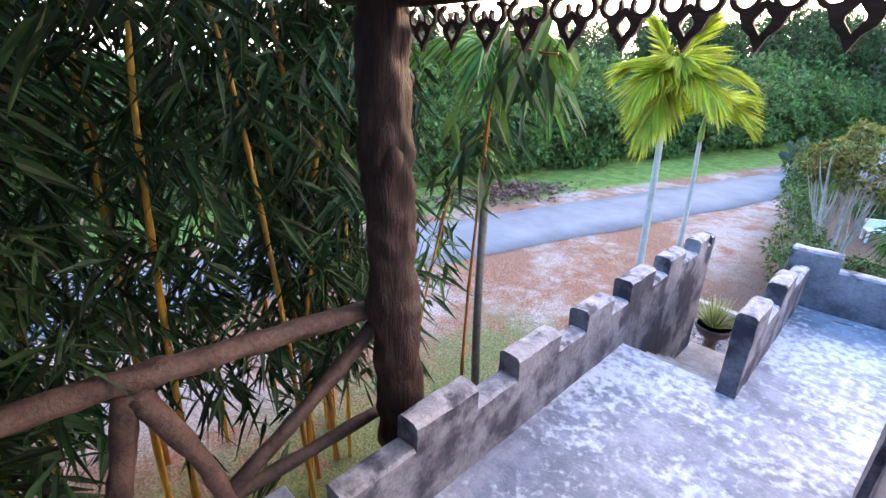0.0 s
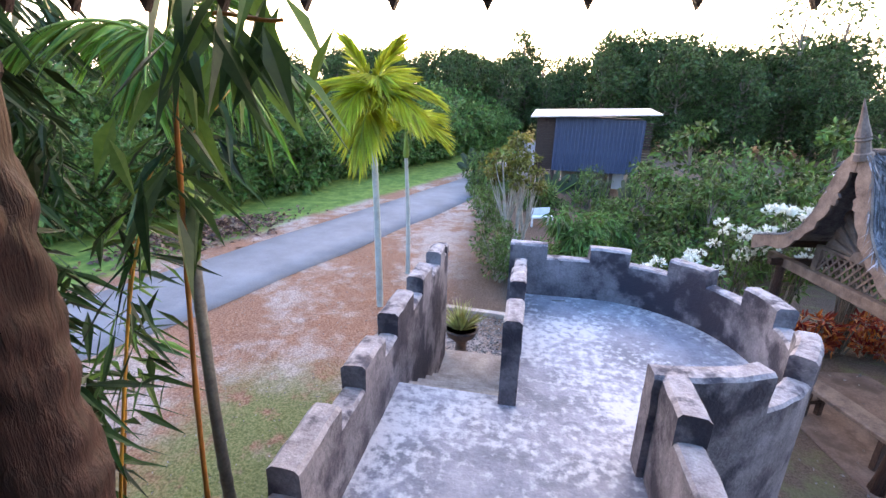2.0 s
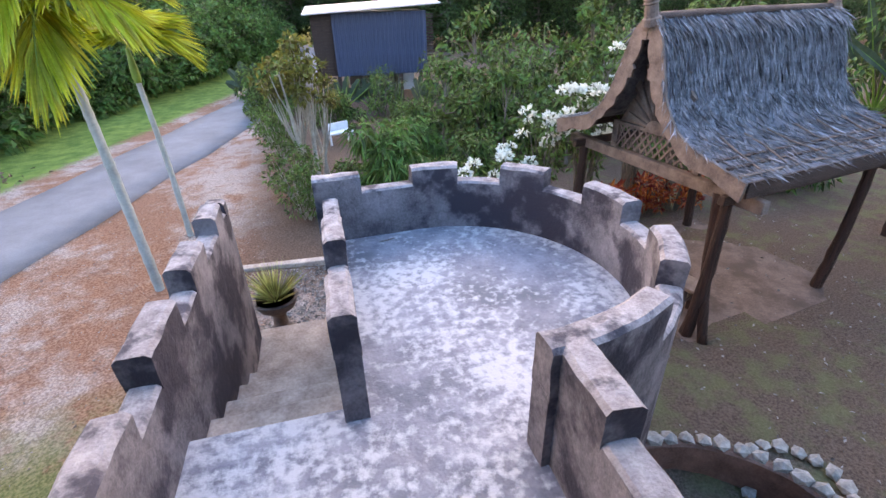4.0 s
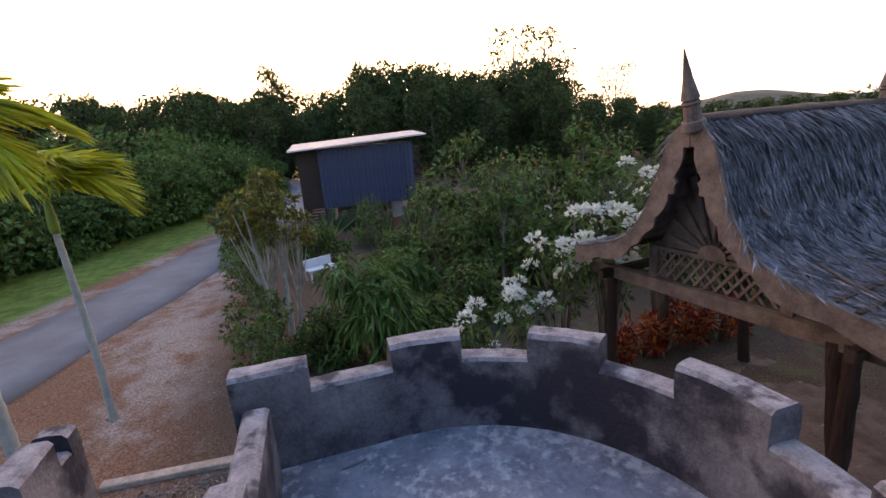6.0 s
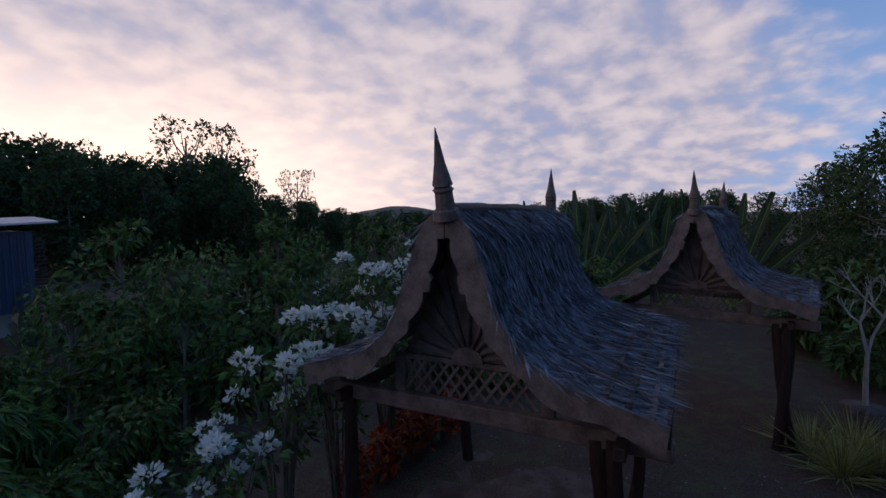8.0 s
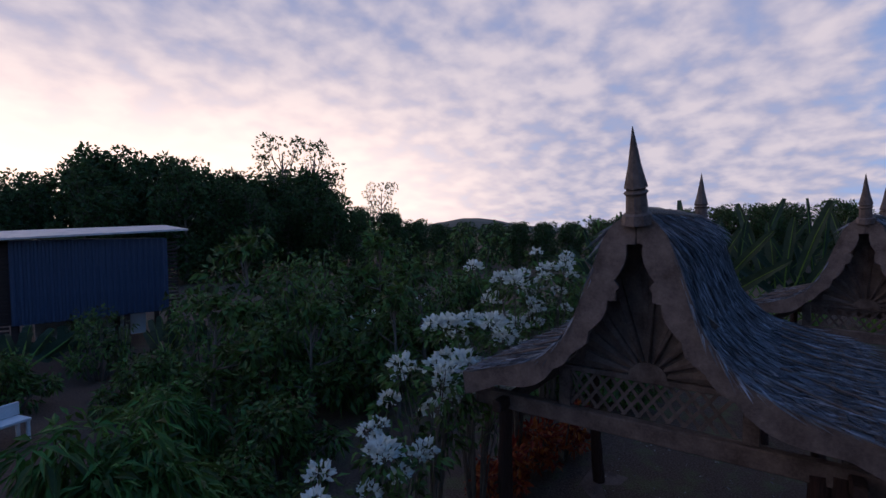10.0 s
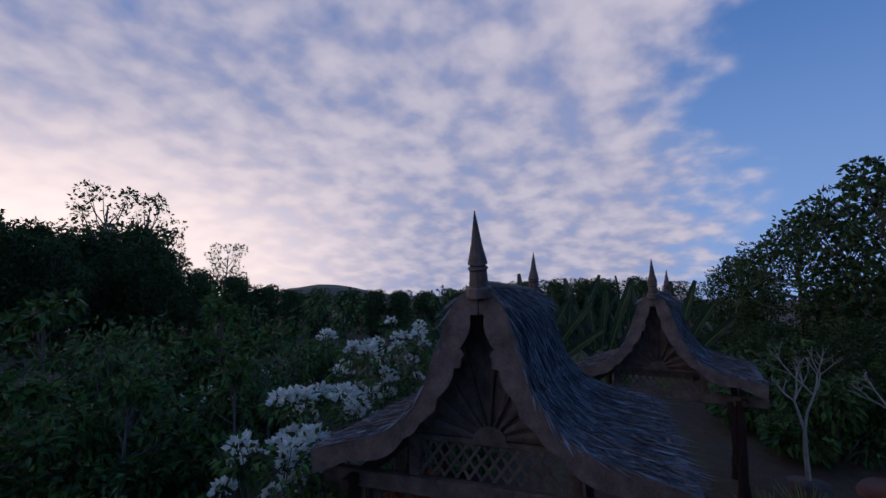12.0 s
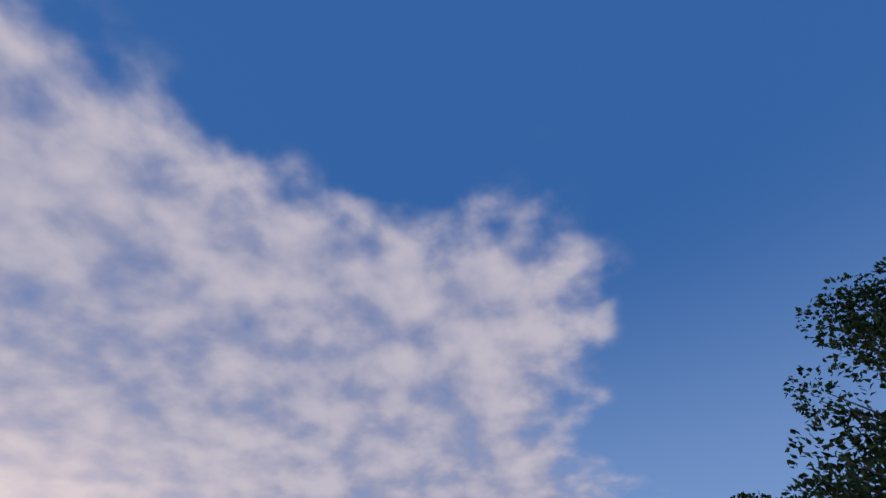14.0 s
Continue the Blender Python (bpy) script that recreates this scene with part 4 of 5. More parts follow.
# ---------------------------------------------------------------- bamboo
def bamboo():
    rs = np.random.RandomState(21)
    st = thing("bamboo_clump", -3.25, 0.4, gz(-3.2, 0.4), 0, "dense bamboo clump with orange culms and dark leaves", "bamboo")
    g = st.location.z
    pos, way = [], []
    for i in range(46):
        x, y = rs.uniform(-1.5, 0.9), rs.uniform(-3.2, 1.7)
        if x > 0.55 and y > 0.2:
            x -= 0.4
        h = rs.uniform(4.2, 6.0)
        lx, ly = rs.normal(0.05, 0.35), rs.normal(0.25, 0.35)
        pts = spline([(x, y, -0.05), (x + lx * 0.2, y + ly * 0.2, h * 0.4), (x + lx * 0.6, y + ly * 0.6, h * 0.75), (x + lx * 1.5, y + ly * 1.5, h)], 48)
        r0 = rs.uniform(0.020, 0.038)
        rad = [r0 * (1 - 0.75 * k / 47) * (1.22 if k % 4 == 0 else 1.0) for k in range(48)]
        bm = bmesh.new()
        tube(bm, pts, rad, 8)
        part("culm", bm, M_CULM, st, smooth=True)
        for k in range(10, 48, 1):
            for _ in range(3):
                d = unit(np.array([rs.normal(), rs.normal(), rs.normal(0.1, 0.3)]))
                stem = np.array(pts[k]) + d * rs.uniform(0.1, 0.75)
                az = rs.uniform(0, 2 * math.pi)
                for q in range(6):
                    a2 = az + rs.normal(0, 0.6)
                    pos.append(stem + rs.normal(0, 0.05, 3))
                    way.append((math.cos(a2) * 0.8, math.sin(a2) * 0.8, rs.normal(-0.55, 0.3)))
    pos, way = np.array(pos), np.array(way)
    n = len(pos)
    keep = ~((pos[:, 0] > 1.12) | (pos[:, 0] + 0.9 * pos[:, 1] > 2.35))
    pos, way = pos[keep], way[keep]
    n = len(pos)
    me = leaf_mesh("foliage", pos, way, rs.uniform(0.20, 0.40, n), rs.uniform(0.030, 0.052, n), 0.2, 0.35)
    ob = leaves("foliage", st, me, L_BAMBOO, "long narrow dark green leaves")
    ob["kind"] = "stuff"


bamboo()


def bamboo_spray(x, y, z, az, n, seed, size=1.0):
    """A bowed side shoot with a fan of leaves."""
    rs = np.random.RandomState(seed)
    st = thing("bamboo_shoot", x, y, z, az, "arching bamboo shoot with hanging leaves", "bamboo", "bamboo shoots")
    bm = bmesh.new()
    pts = spline([(0, 0, 0), (0.25, 0.02, 1.6), (0.55, 0, 2.9), (1.0 * size, 0, 3.5)], 40)
    tube(bm, pts, [0.012 * (1 - 0.7 * k / 39) * (1.2 if k % 4 == 0 else 1) for k in range(40)], 8)
    part("culm", bm, M_CULM, st, smooth=True)
    pos, way = [], []
    for _ in range(n):
        k = rs.randint(14, 40)
        pos.append(np.array(pts[k]) + rs.normal(0, 0.07, 3))
        a2 = rs.uniform(0, 2 * math.pi)
        way.append((math.cos(a2) * 0.8 + 0.3, math.sin(a2) * 0.8, rs.normal(-0.4, 0.3)))
    me = leaf_mesh("foliage", np.array(pos), np.array(way), rs.uniform(0.2, 0.36, n), rs.uniform(0.03, 0.05, n), 0.2, 0.4)
    leaves("foliage", st, me, L_BRIGHT if seed % 2 else L_BAMBOO)


bamboo_spray(-2.75, 2.1, gz(-2, 1.2), 40, 110, 32)
bamboo_spray(-3.1, 2.5, gz(-2, 1.2), 25, 100, 35)


def overhang():
    """A thin cane that leans in under the eave with broad leaves."""
    rs = np.random.RandomState(37)
    st = thing("bamboo_shoot", -1.85, 2.0, gz(-1.8, 2.0), 0, "thin orange cane with broad hanging leaves", "bamboo", "bamboo shoots")
    h = 2.15 - st.location.z
    bm = bmesh.new()
    pts = spline([(0, 0, -0.05), (0.05, -0.02, h * 0.5), (0.22, -0.12, h * 0.85), (0.42, -0.25, h + 0.12), (0.75, -0.30, h + 0.16)], 44)
    tube(bm, pts, [0.013 * (1 - 0.6 * k / 43) * (1.3 if k % 5 == 0 else 1) for k in range(44)], 8)
    part("culm", bm, M_CULM, st, smooth=True)
    for i in range(64):
        k = rs.randint(24, 44)
        a = rs.uniform(0, 2 * math.pi)
        p = np.array(pts[k]) + rs.normal(0, 0.07, 3)
        me = leaf_mesh("leaf", [p], [(math.cos(a) * 0.7, math.sin(a) * 0.7, rs.normal(-0.7, 0.25))], rs.uniform(0.18, 0.32), rs.uniform(0.04, 0.065), 0.2, 0.4)
        leaves("leaf", st, me, L_BRIGHT if i % 3 == 0 else L_BAMBOO)


overhang()


# ---------------------------------------------------------------- trees and shrubs
def tree_kind(name, label, seed, h, crown_r, trunk_h, leaf, bark, clumps=26, per=60, ll=0.30, lw=0.16, flat=0.8, airy=1.0):
    """A tree at the origin: tapered trunk, limbs, and a crown of leaf clumps with gaps."""
    rs = np.random.RandomState(seed)
    st = thing(name, 0, 0, 0, 0, label, "tree")
    bm = bmesh.new()
    bend = rs.normal(0, 0.05 * h, 2)
    tp = spline([(0, 0, -0.2), (bend[0] * 0.5, bend[1] * 0.5, h * 0.4), (bend[0], bend[1], h * 0.85)], 14)
    r0 = 0.018 * h + 0.01
    tube(bm, tp, [r0 * (1 - 0.75 * i / 13) for i in range(14)], 8)
    centres, rad = [], []
    for i in range(clumps):
        a, u = rs.uniform(0, 2 * math.pi), rs.uniform(0, 1)
        zc = trunk_h + (h - trunk_h) * u
        prof = math.sin(math.pi * (0.12 + 0.80 * u)) ** 0.8
        q = crown_r * prof * rs.uniform(0.35, 1.0)
        c = Vector((bend[0] + q * math.cos(a), bend[1] + q * math.sin(a), zc))
        centres.append(tuple(c))
        rad.append(crown_r * rs.uniform(0.20, 0.36) * airy)
        k = tp[min(13, int(4 + 9 * u * 0.9))]
        mid = k.lerp(c, 0.55) + Vector((0, 0, -0.04 * h))
        tube(bm, [k, mid, c], [r0 * 0.3, r0 * 0.2, r0 * 0.06], 5, False)
    part("trunk", bm, bark, st, smooth=True)
    pos, way = clump_points(rs, centres, rad, per, flat)
    n = len(pos)
    me = leaf_mesh("crown", pos, way, rs.uniform(0.7, 1.2, n) * ll, rs.uniform(0.7, 1.2, n) * lw, 0.2, 0.2)
    leaves("crown", st, me, leaf)
    return st


def put(kindred, places, group):
    """The first place takes the tree itself, the others copies."""
    first = kindred
    for i, (x, y, s, rz) in enumerate(places):
        m = pose(x, y, gz(x, y) - 0.05, 0, 0, rz)
        if i == 0:
            first["group"] = group
            first.scale = (s, s, s)
            first.matrix_basis = m @ Matrix.Diagonal((s, s, s, 1))
        else:
            ob = copy_thing(first, m)
            ob.matrix_basis = m @ Matrix.Diagonal((s, s, s, 1))


def polar(az, d):
    """A place d metres off at az degrees right of +y, seen from the terrace."""
    return 0.1 + d * math.sin(radians(az)), 4.2 + d * math.cos(radians(az))


rs = np.random.RandomState(77)
FOREST = [tree_kind("forest_tree", "tall dark broadleaf tree in the far wood", 41 + i, 10.0, 2.6 + 0.4 * i, 0.9, L_FOREST, M_BARK, 70, 64, 0.40, 0.24) for i in range(3)]
slots = [[], [], []]
# skyline: azimuth and height of the wood's top above the eye, in degrees
SKY = [(-60, 5), (-45, 5), (-32, 3.9), (-24, 5.7), (-17, 4.2), (-10, 6.3), (-7, 3.6), (-4.5, 5.6), (-1.4, 5.6), (0.3, 3.0), (3.3, 5.2), (7.3, 7.8), (12, 8.0), (17, 7.5), (20, 5.4), (23.5, 6.6), (27, 7.0), (30.5, 6.0), (33, 3.2), (38, 2.0), (42, 0.7), (51, 0.7), (60, 0.6), (70, 1.8), (88, 2.6)]
az = -62.0
k = 0
while az < 84:
    for d in (38, 44, 51):
        el = float(np.interp(az, [s[0] for s in SKY], [s[1] for s in SKY])) * (rs.uniform(0.55, 0.85) if d < 40 else rs.uniform(0.82, 1.04))
        x, y = polar(az + rs.uniform(-1, 1), d + rs.uniform(-3, 3))
        need = 1.65 + math.tan(radians(el)) * d + 1.7
        slots[k % 3].append((x, y, max(need / 10.0, 0.22), rs.uniform(0, 360)))
        k += 1
    az += 3.1 if az > -25 else 4.5
for f, s in zip(FOREST, slots):
    put(f, s, "far wood")
# tall single trees that stand above the skyline
spire = tree_kind("tall_tree", "tall narrow tree standing above the wood", 61, 12.0, 2.0, 4.0, L_FOREST, M_BARK, 40, 60, 0.36, 0.22)
x, y = polar(-2.6, 46)
put(spire, [(x, y, 0.80, 40), (*polar(-0.6, 47), 0.62, 200)], "skyline trees")
open_tree = tree_kind("open_crowned_tree", "thin crowned tree with open branches against the sky", 62, 12.0, 2.8, 6.0, L_FOREST, M_BARK, 26, 34, 0.34, 0.2, 0.8, 0.8)
put(open_tree, [(*polar(28.4, 44), 0.95, 10), (*polar(25.0, 45), 1.02, 120), (*polar(36.2, 46), 0.68, 80)], "skyline trees")
# bank of undergrowth behind the verge
bank = [tree_kind("bank_bush", "bright green undergrowth behind the grass verge", 71 + i, 3.2, 1.9, 0.2, L_BANK, M_BARK, 30, 70, 0.26, 0.15) for i in range(2)]
bslots = [[], []]
for i in range(46):
    s = -10 + i * 1.0
    for row in (0, 1):
        a = 14.0 + row * 3.0 + rs.uniform(-0.6, 0.6)
        x, y = -0.957 * a + 0.29 * s, 0.29 * a + 0.957 * s
        bslots[(i + row) % 2].append((x, y, rs.uniform(0.65, 1.0) * (1 + 0.35 * row), rs.uniform(0, 360)))
for b, s in zip(bank, bslots):
    put(b, s, "bank undergrowth")
sap = tree_kind("sapling", "thin pale-stemmed sapling on the verge", 75, 3.2, 0.8, 1.8, L_BANK, M_PALEBARK, 10, 30, 0.24, 0.1, 0.5)
put(sap, [(-11.2, 22.5, 1.0, 0), (-9.0, 25, 1.0, 90), (-13, 17, 1.0, 200), (-14.5, 14, 0.9, 10)], "verge saplings")
young = tree_kind("young_tree", "young leafy tree with a thin dark stem in the garden", 76, 3.0, 0.9, 0.9, L_SHRUB, M_BARK, 16, 42, 0.22, 0.11, 0.6)
put(young, [(2.3, 12.8, 0.8, 30), (3.6, 12.0, 0.75, 70), (5.0, 11.4, 0.8, 110), (4.2, 15.6, 1.1, 150), (6.6, 12.4, 0.9, 190), (7.9, 15.8, 1.15, 280)], "garden trees")


# garden
def shrub(name, label, seed, h, r, leaf, ll, lw, clumps=22, per=60, droop=0.5, bark=None):
    rs_ = np.random.RandomState(seed)
    st = thing(name, 0, 0, 0, 0, label, "shrub")
    bm = bmesh.new()
    centres, rad = [], []
    for i in range(clumps):
        a, u = rs_.uniform(0, 2 * math.pi), rs_.uniform(0, 1)
        q = r * math.sqrt(rs_.uniform(0, 1)) * (0.55 + 0.45 * math.sin(math.pi * min(u + 0.2, 1)))
        c = (q * math.cos(a), q * math.sin(a), h * (0.22 + 0.70 * u))
        centres.append(c)
        rad.append(r * rs_.uniform(0.22, 0.36))
        tube(bm, [(q * 0.2 * math.cos(a), q * 0.2 * math.sin(a), -0.05), (c[0] * 0.6, c[1] * 0.6, c[2] * 0.6), c], [0.02, 0.013, 0.005], 5, False)
    part("branchwork", bm, bark or M_BARK, st)
    pos, way = clump_points(rs_, centres, rad, per, 0.85)
    n = len(pos)
    way[:, 2] -= droop
    me = leaf_mesh("foliage", pos, way, rs_.uniform(0.7, 1.2, n) * ll, rs_.uniform(0.7, 1.2, n) * lw, 0.25, droop)
    leaves("foliage", st, me, leaf)
    return st


put(shrub("mango_bush", "dense bright green bush with long drooping leaves", 81, 1.75, 0.85, L_BRIGHT, 0.26, 0.055, 26, 90, 0.8), [(0.50, 9.5, 0.92, 0), (1.5, 11.4, 0.8, 70)], "mango bushes")
put(shrub("green_shrub", "mid green leafy garden shrub", 82, 1.3, 0.9, L_SHRUB, 0.16, 0.07, 24, 80), [(1.6, 9.9, 0.75, 0), (2.6, 11.0, 0.9, 50), (-0.25, 9.9, 0.6, 200), (3.8, 13.5, 1.3, 20), (5.4, 12.6, 1.3, 90), (7.2, 13.2, 1.2, 10), (12.8, 2.4, 1.3, 15), (7.6, 9.9, 1.0, 31), (8.9, 9.0, 1.1, 78), (15, 3.0, 1.7, 20), (14.5, 0.5, 1.6, 120), (2.0, 14.5, 0.9, 33), (0.0, 16.0, 0.8, 60), (5.8, 16.5, 1.5, 140), (8.6, 17, 1.6, 70), (11, 15, 1.5, 0), (9.6, 11.6, 1.2, 120), (12.5, 12.0, 1.4, 150), (14.5, 9.5, 1.5, 50), (-1.8, 17.5, 0.9, 50), (-2.4, 20, 1.0, 10)], "garden shrubs")
put(shrub("small_tree", "small airy garden tree with pale twigs", 83, 2.6, 1.1, L_SHRUB, 0.17, 0.07, 22, 40), [(3.0, 15.2, 1.0, 0), (4.9, 14.6, 1.15, 60), (6.6, 17.4, 1.2, 100), (1.6, 17.8, 0.7, 10), (8.3, 14.2, 1.0, 60), (10.6, 18.5, 1.3, 90), (7.2, 10.7, 0.8, 200), (13.5, 17.0, 1.5, 30), (17, 13, 1.6, 80)], "garden trees")
slim = tree_kind("slender_tree", "cluster tree with thin pale stems and orange-tinged young leaves", 85, 3.1, 0.50, 2.2, L_ORANGE, M_PALEBARK, 10, 34, 0.15, 0.07, 0.6)
put(slim, [(-0.72, 10.9, 0.95, 0), (-0.5, 11.5, 0.92, 120), (-0.95, 11.2, 0.80, 200), (-0.62, 11.1, 0.72, 300), (-0.85, 10.6, 0.85, 60)], "slender trees")
put(shrub("low_scrub", "straggly low scrub at the foot of thin stems", 86, 1.5, 0.6, L_SHRUB, 0.13, 0.04, 20, 60, 0.2, M_PALEBARK), [(-0.95, 9.4, 0.75, 0), (-1.15, 10.3, 0.8, 90), (-1.5, 12.9, 0.9, 10), (-1.9, 14.5, 0.8, 60)], "low scrub")


def head_mesh():
    rs_ = np.random.RandomState(90)
    d = unit(rs_.normal(size=(46, 3)))
    d[:, 2] = np.abs(d[:, 2]) * 0.9 - 0.25
    return leaf_mesh("flower_head", d * 0.062, d + np.array([0, 0, 0.3]), rs_.uniform(0.045, 0.075, 46), 0.042, 0.15, 0.1)


HEAD = head_mesh()
HEAD.materials.append(L_FLOWER)


def flower_bush(x, y, h, r, heads, seed, low=0.45, big=1.0):
    """Straggly shrub with heads of white bracts on bowed stems."""
    rs_ = np.random.RandomState(seed)
    st = thing("white_flower_bush", x, y, gz(x, y), 0, "straggly shrub with clustered white flower heads", "shrub", "white flower bushes")
    bm = bmesh.new()
    pos, way = [], []
    for i in range(heads):
        a, u = rs_.uniform(0, 2 * math.pi), rs_.uniform(low, 1)
        q = r * math.sqrt(rs_.uniform(0.05, 1)) * (0.6 + 0.4 * u)
        c = np.array([q * math.cos(a), q * math.sin(a), h * u])
        tube(bm, spline([(0.05 * math.cos(a), 0.05 * math.sin(a), -0.05), tuple(c * np.array([0.45, 0.45, 0.6])), tuple(c)], 6), [0.014, 0.012, 0.010, 0.008, 0.006, 0.004], 5, False)
        s = big * rs_.uniform(0.7, 1.3)
        ob = new("flower_head", HEAD)
        ob.parent = st
        ob.matrix_basis = pose(*c, 0, 0, rs_.uniform(0, 360)) @ Matrix.Diagonal((s, s, s * 1.15, 1))
        d = unit(rs_.normal(size=(24, 3)))
        pos.append(c + d * 0.15 * np.array([1, 1, 0.7]) + np.array([0, 0, -0.08]))
        way.append(d + np.array([0, 0, -0.2]))
        d = unit(rs_.normal(size=(10, 3)))
        pos.append(c * np.array([0.6, 0.6, 0.7]) + d * 0.12)
        way.append(d)
    part("branchwork", bm, M_BARK, st)
    pos, way = np.concatenate(pos), np.concatenate(way)
    leaves("foliage", st, leaf_mesh("foliage", pos, way, rs_.uniform(0.07, 0.14, len(pos)), 0.045, 0.2, 0.3), L_SHRUB)


flower_bush(3.65, 8.40, 2.45, 0.48, 22, 91, 0.66, 1.15)
flower_bush(2.85, 8.30, 2.20, 0.42, 16, 92, 0.70, 1.1)
flower_bush(2.25, 8.15, 1.80, 0.36, 9, 93, 0.62)
flower_bush(1.65, 8.10, 1.35, 0.34, 6, 96, 0.6)
flower_bush(1.05, 8.15, 0.95, 0.32, 4, 98, 0.6)
flower_bush(0.55, 8.05, 0.75, 0.25, 3, 99, 0.6)
flower_bush(4.85, 8.75, 2.90, 0.55, 26, 97, 0.62)
flower_bush(5.80, 8.85, 3.10, 0.50, 18, 90, 0.66)
flower_bush(6.5, 13.8, 1.7, 0.9, 14, 94)
flower_bush(9.2, 16.5, 1.9, 1.0, 12, 95)


def blade_tuft(name, x, y, n, ln, leaf, label, seed, spread=0.9, wid=0.022, z=None, group=""):
    rs_ = np.random.RandomState(seed)
    st = thing(name, x, y, gz(x, y) - 0.02 if z is None else z, 0, label, "plant", group)
    a = rs_.uniform(0, 2 * math.pi, n)
    e = rs_.uniform(0.35, 1.45, n)
    way = np.stack([np.cos(a) * np.cos(e) * spread, np.sin(a) * np.cos(e) * spread, np.sin(e)], 1)
    pos = np.stack([np.cos(a) * 0.05, np.sin(a) * 0.05, np.zeros(n)], 1) * rs_.uniform(0.2, 1.5, (n, 1))
    leaves("leaf_tuft", st, leaf_mesh("leaf_tuft", pos, way, rs_.uniform(0.6, 1.1, n) * ln, wid, 0.3, 0.45), leaf)
    return st


for i, (x, y) in enumerate(((1.35, 7.0), (1.65, 7.3), (1.95, 7.15), (2.2, 7.5), (1.85, 7.7), (2.45, 7.75), (2.5, 7.3))):
    blade_tuft("striped_lily", x, y, 120, 1.2, L_STRIPE, "tuft of yellow-striped strap leaves behind the wall", 100 + i, group="striped lilies")
for i, (x, y) in enumerate(((7.9, 3.7), (8.3, 3.3), (8.4, 4.0), (8.8, 3.5), (8.2, 3.65))):
    blade_tuft("striped_lily", x, y, 130, 0.85, L_STRIPE, "large tuft of yellow-striped strap leaves", 110 + i, group="striped lilies")
croton = shrub("croton", "low croton shrub with red and orange leaves", 120, 0.75, 0.3, L_RED, 0.15, 0.05, 12, 22, 0.0)
put(croton, [(2.75, 8.1, 0.7, 0), (3.0, 8.25, 0.75, 60), (3.9, 8.45, 0.9, 20), (4.4, 8.6, 1.0, 80), (4.85, 8.65, 1.05, 150), (5.3, 8.65, 1.0, 33), (5.8, 8.6, 1.0, 90), (6.3, 8.7, 0.9, 190)], "crotons")


# pot on its pedestal at the foot of the stairs
def urn(x, y):
    z = gz(x, y) + 0.20
    st = thing("planter_urn", x, y, z, 0, "dark clay urn on a pedestal with a spiky plant", "planter")
    bm = bmesh.new()
    prof = [(0.11, -0.03), (0.11, 0.03), (0.07, 0.06), (0.06, 0.20), (0.08, 0.24), (0.10, 0.27), (0.16, 0.32), (0.19, 0.40), (0.20, 0.42), (0.17, 0.42), (0.15, 0.36), (0.02, 0.36)]
    tube(bm, [(0, 0, h) for _, h in prof], [r * 1.15 for r, _ in prof], 20)
    part("pot", bm, M_CLAY, st, smooth=True)
    bm = bmesh.new()
    box(bm, (-0.10, -0.10, -0.30), (0.10, 0.10, -0.02), 0.012)
    part("pedestal", bm, M_CEMENT, st)
    rs_ = np.random.RandomState(130)
    n = 130
    a, e = rs_.uniform(0, 6.28, n), rs_.uniform(0.6, 1.5, n)
    way = np.stack([np.cos(a) * np.cos(e), np.sin(a) * np.cos(e), np.sin(e)], 1)
    leaves("spiky_plant", st, leaf_mesh("spiky_plant", np.zeros((n, 3)) + [0, 0, 0.36], way, rs_.uniform(0.32, 0.55, n), 0.022, 0.2, 0.12), L_STRIPE, "pale green spiky leaves")
    n = 70
    p = np.stack([rs_.uniform(-0.15, 0.15, n), rs_.uniform(-0.15, 0.15, n), np.full(n, 0.375)], 1)
    leaves("gravel_top", st, leaf_mesh("gravel_top", p, rs_.normal(size=(n, 3)), 0.04, 0.035, 0.4), M_PEBBLE)


urn(-1.20, 5.98)


def bench(x, y, rz):
    st = thing("wooden_bench", x, y, gz(x, y), rz, "plain weathered plank bench under the shelter", "bench", "benches")
    bm = bmesh.new()
    box(bm, (-0.16, -0.62, 0.40), (0.16, 0.62, 0.45), 0.008)
    part("seat", bm, M_GREYWOOD, st)
    for yy in (-0.48, 0.48):
        for xx in (-0.11, 0.11):
            bm = bmesh.new()
            box(bm, (xx - 0.035, yy - 0.035, -0.02), (xx + 0.035, yy + 0.035, 0.40), 0.006)
            part("leg", bm, M_DARKWOOD, st)
        bm = bmesh.new()
        box(bm, (-0.075, yy - 0.02, 0.18), (0.075, yy + 0.02, 0.24), 0.004)
        part("stretcher", bm, M_DARKWOOD, st)


bench(3.62, 6.2, 18)


def white_seat(x, y, rz):
    st = thing("garden_seat", x, y, gz(x, y), rz, "white painted garden seat among the shrubs", "bench")
    st.scale = (0.7, 0.7, 0.7)
    bm = bmesh.new()
    box(bm, (-0.5, -0.22, 0.40), (0.5, 0.22, 0.46), 0.01)
    part("seat", bm, M_WHITE, st)
    bm = bmesh.new()
    box(bm, (-0.5, 0.18, 0.47), (0.5, 0.23, 0.75), 0.01)
    part("backrest", bm, M_WHITE, st)
    for xx in (-0.45, 0.45):
        for yy in (-0.18, 0.18):
            bm = bmesh.new()
            box(bm, (xx - 0.03, yy - 0.03, -0.02), (xx + 0.03, yy + 0.03, 0.40), 0.005)
            part("leg", bm, M_WHITE, st)


white_seat(-0.12, 14.2, 25)


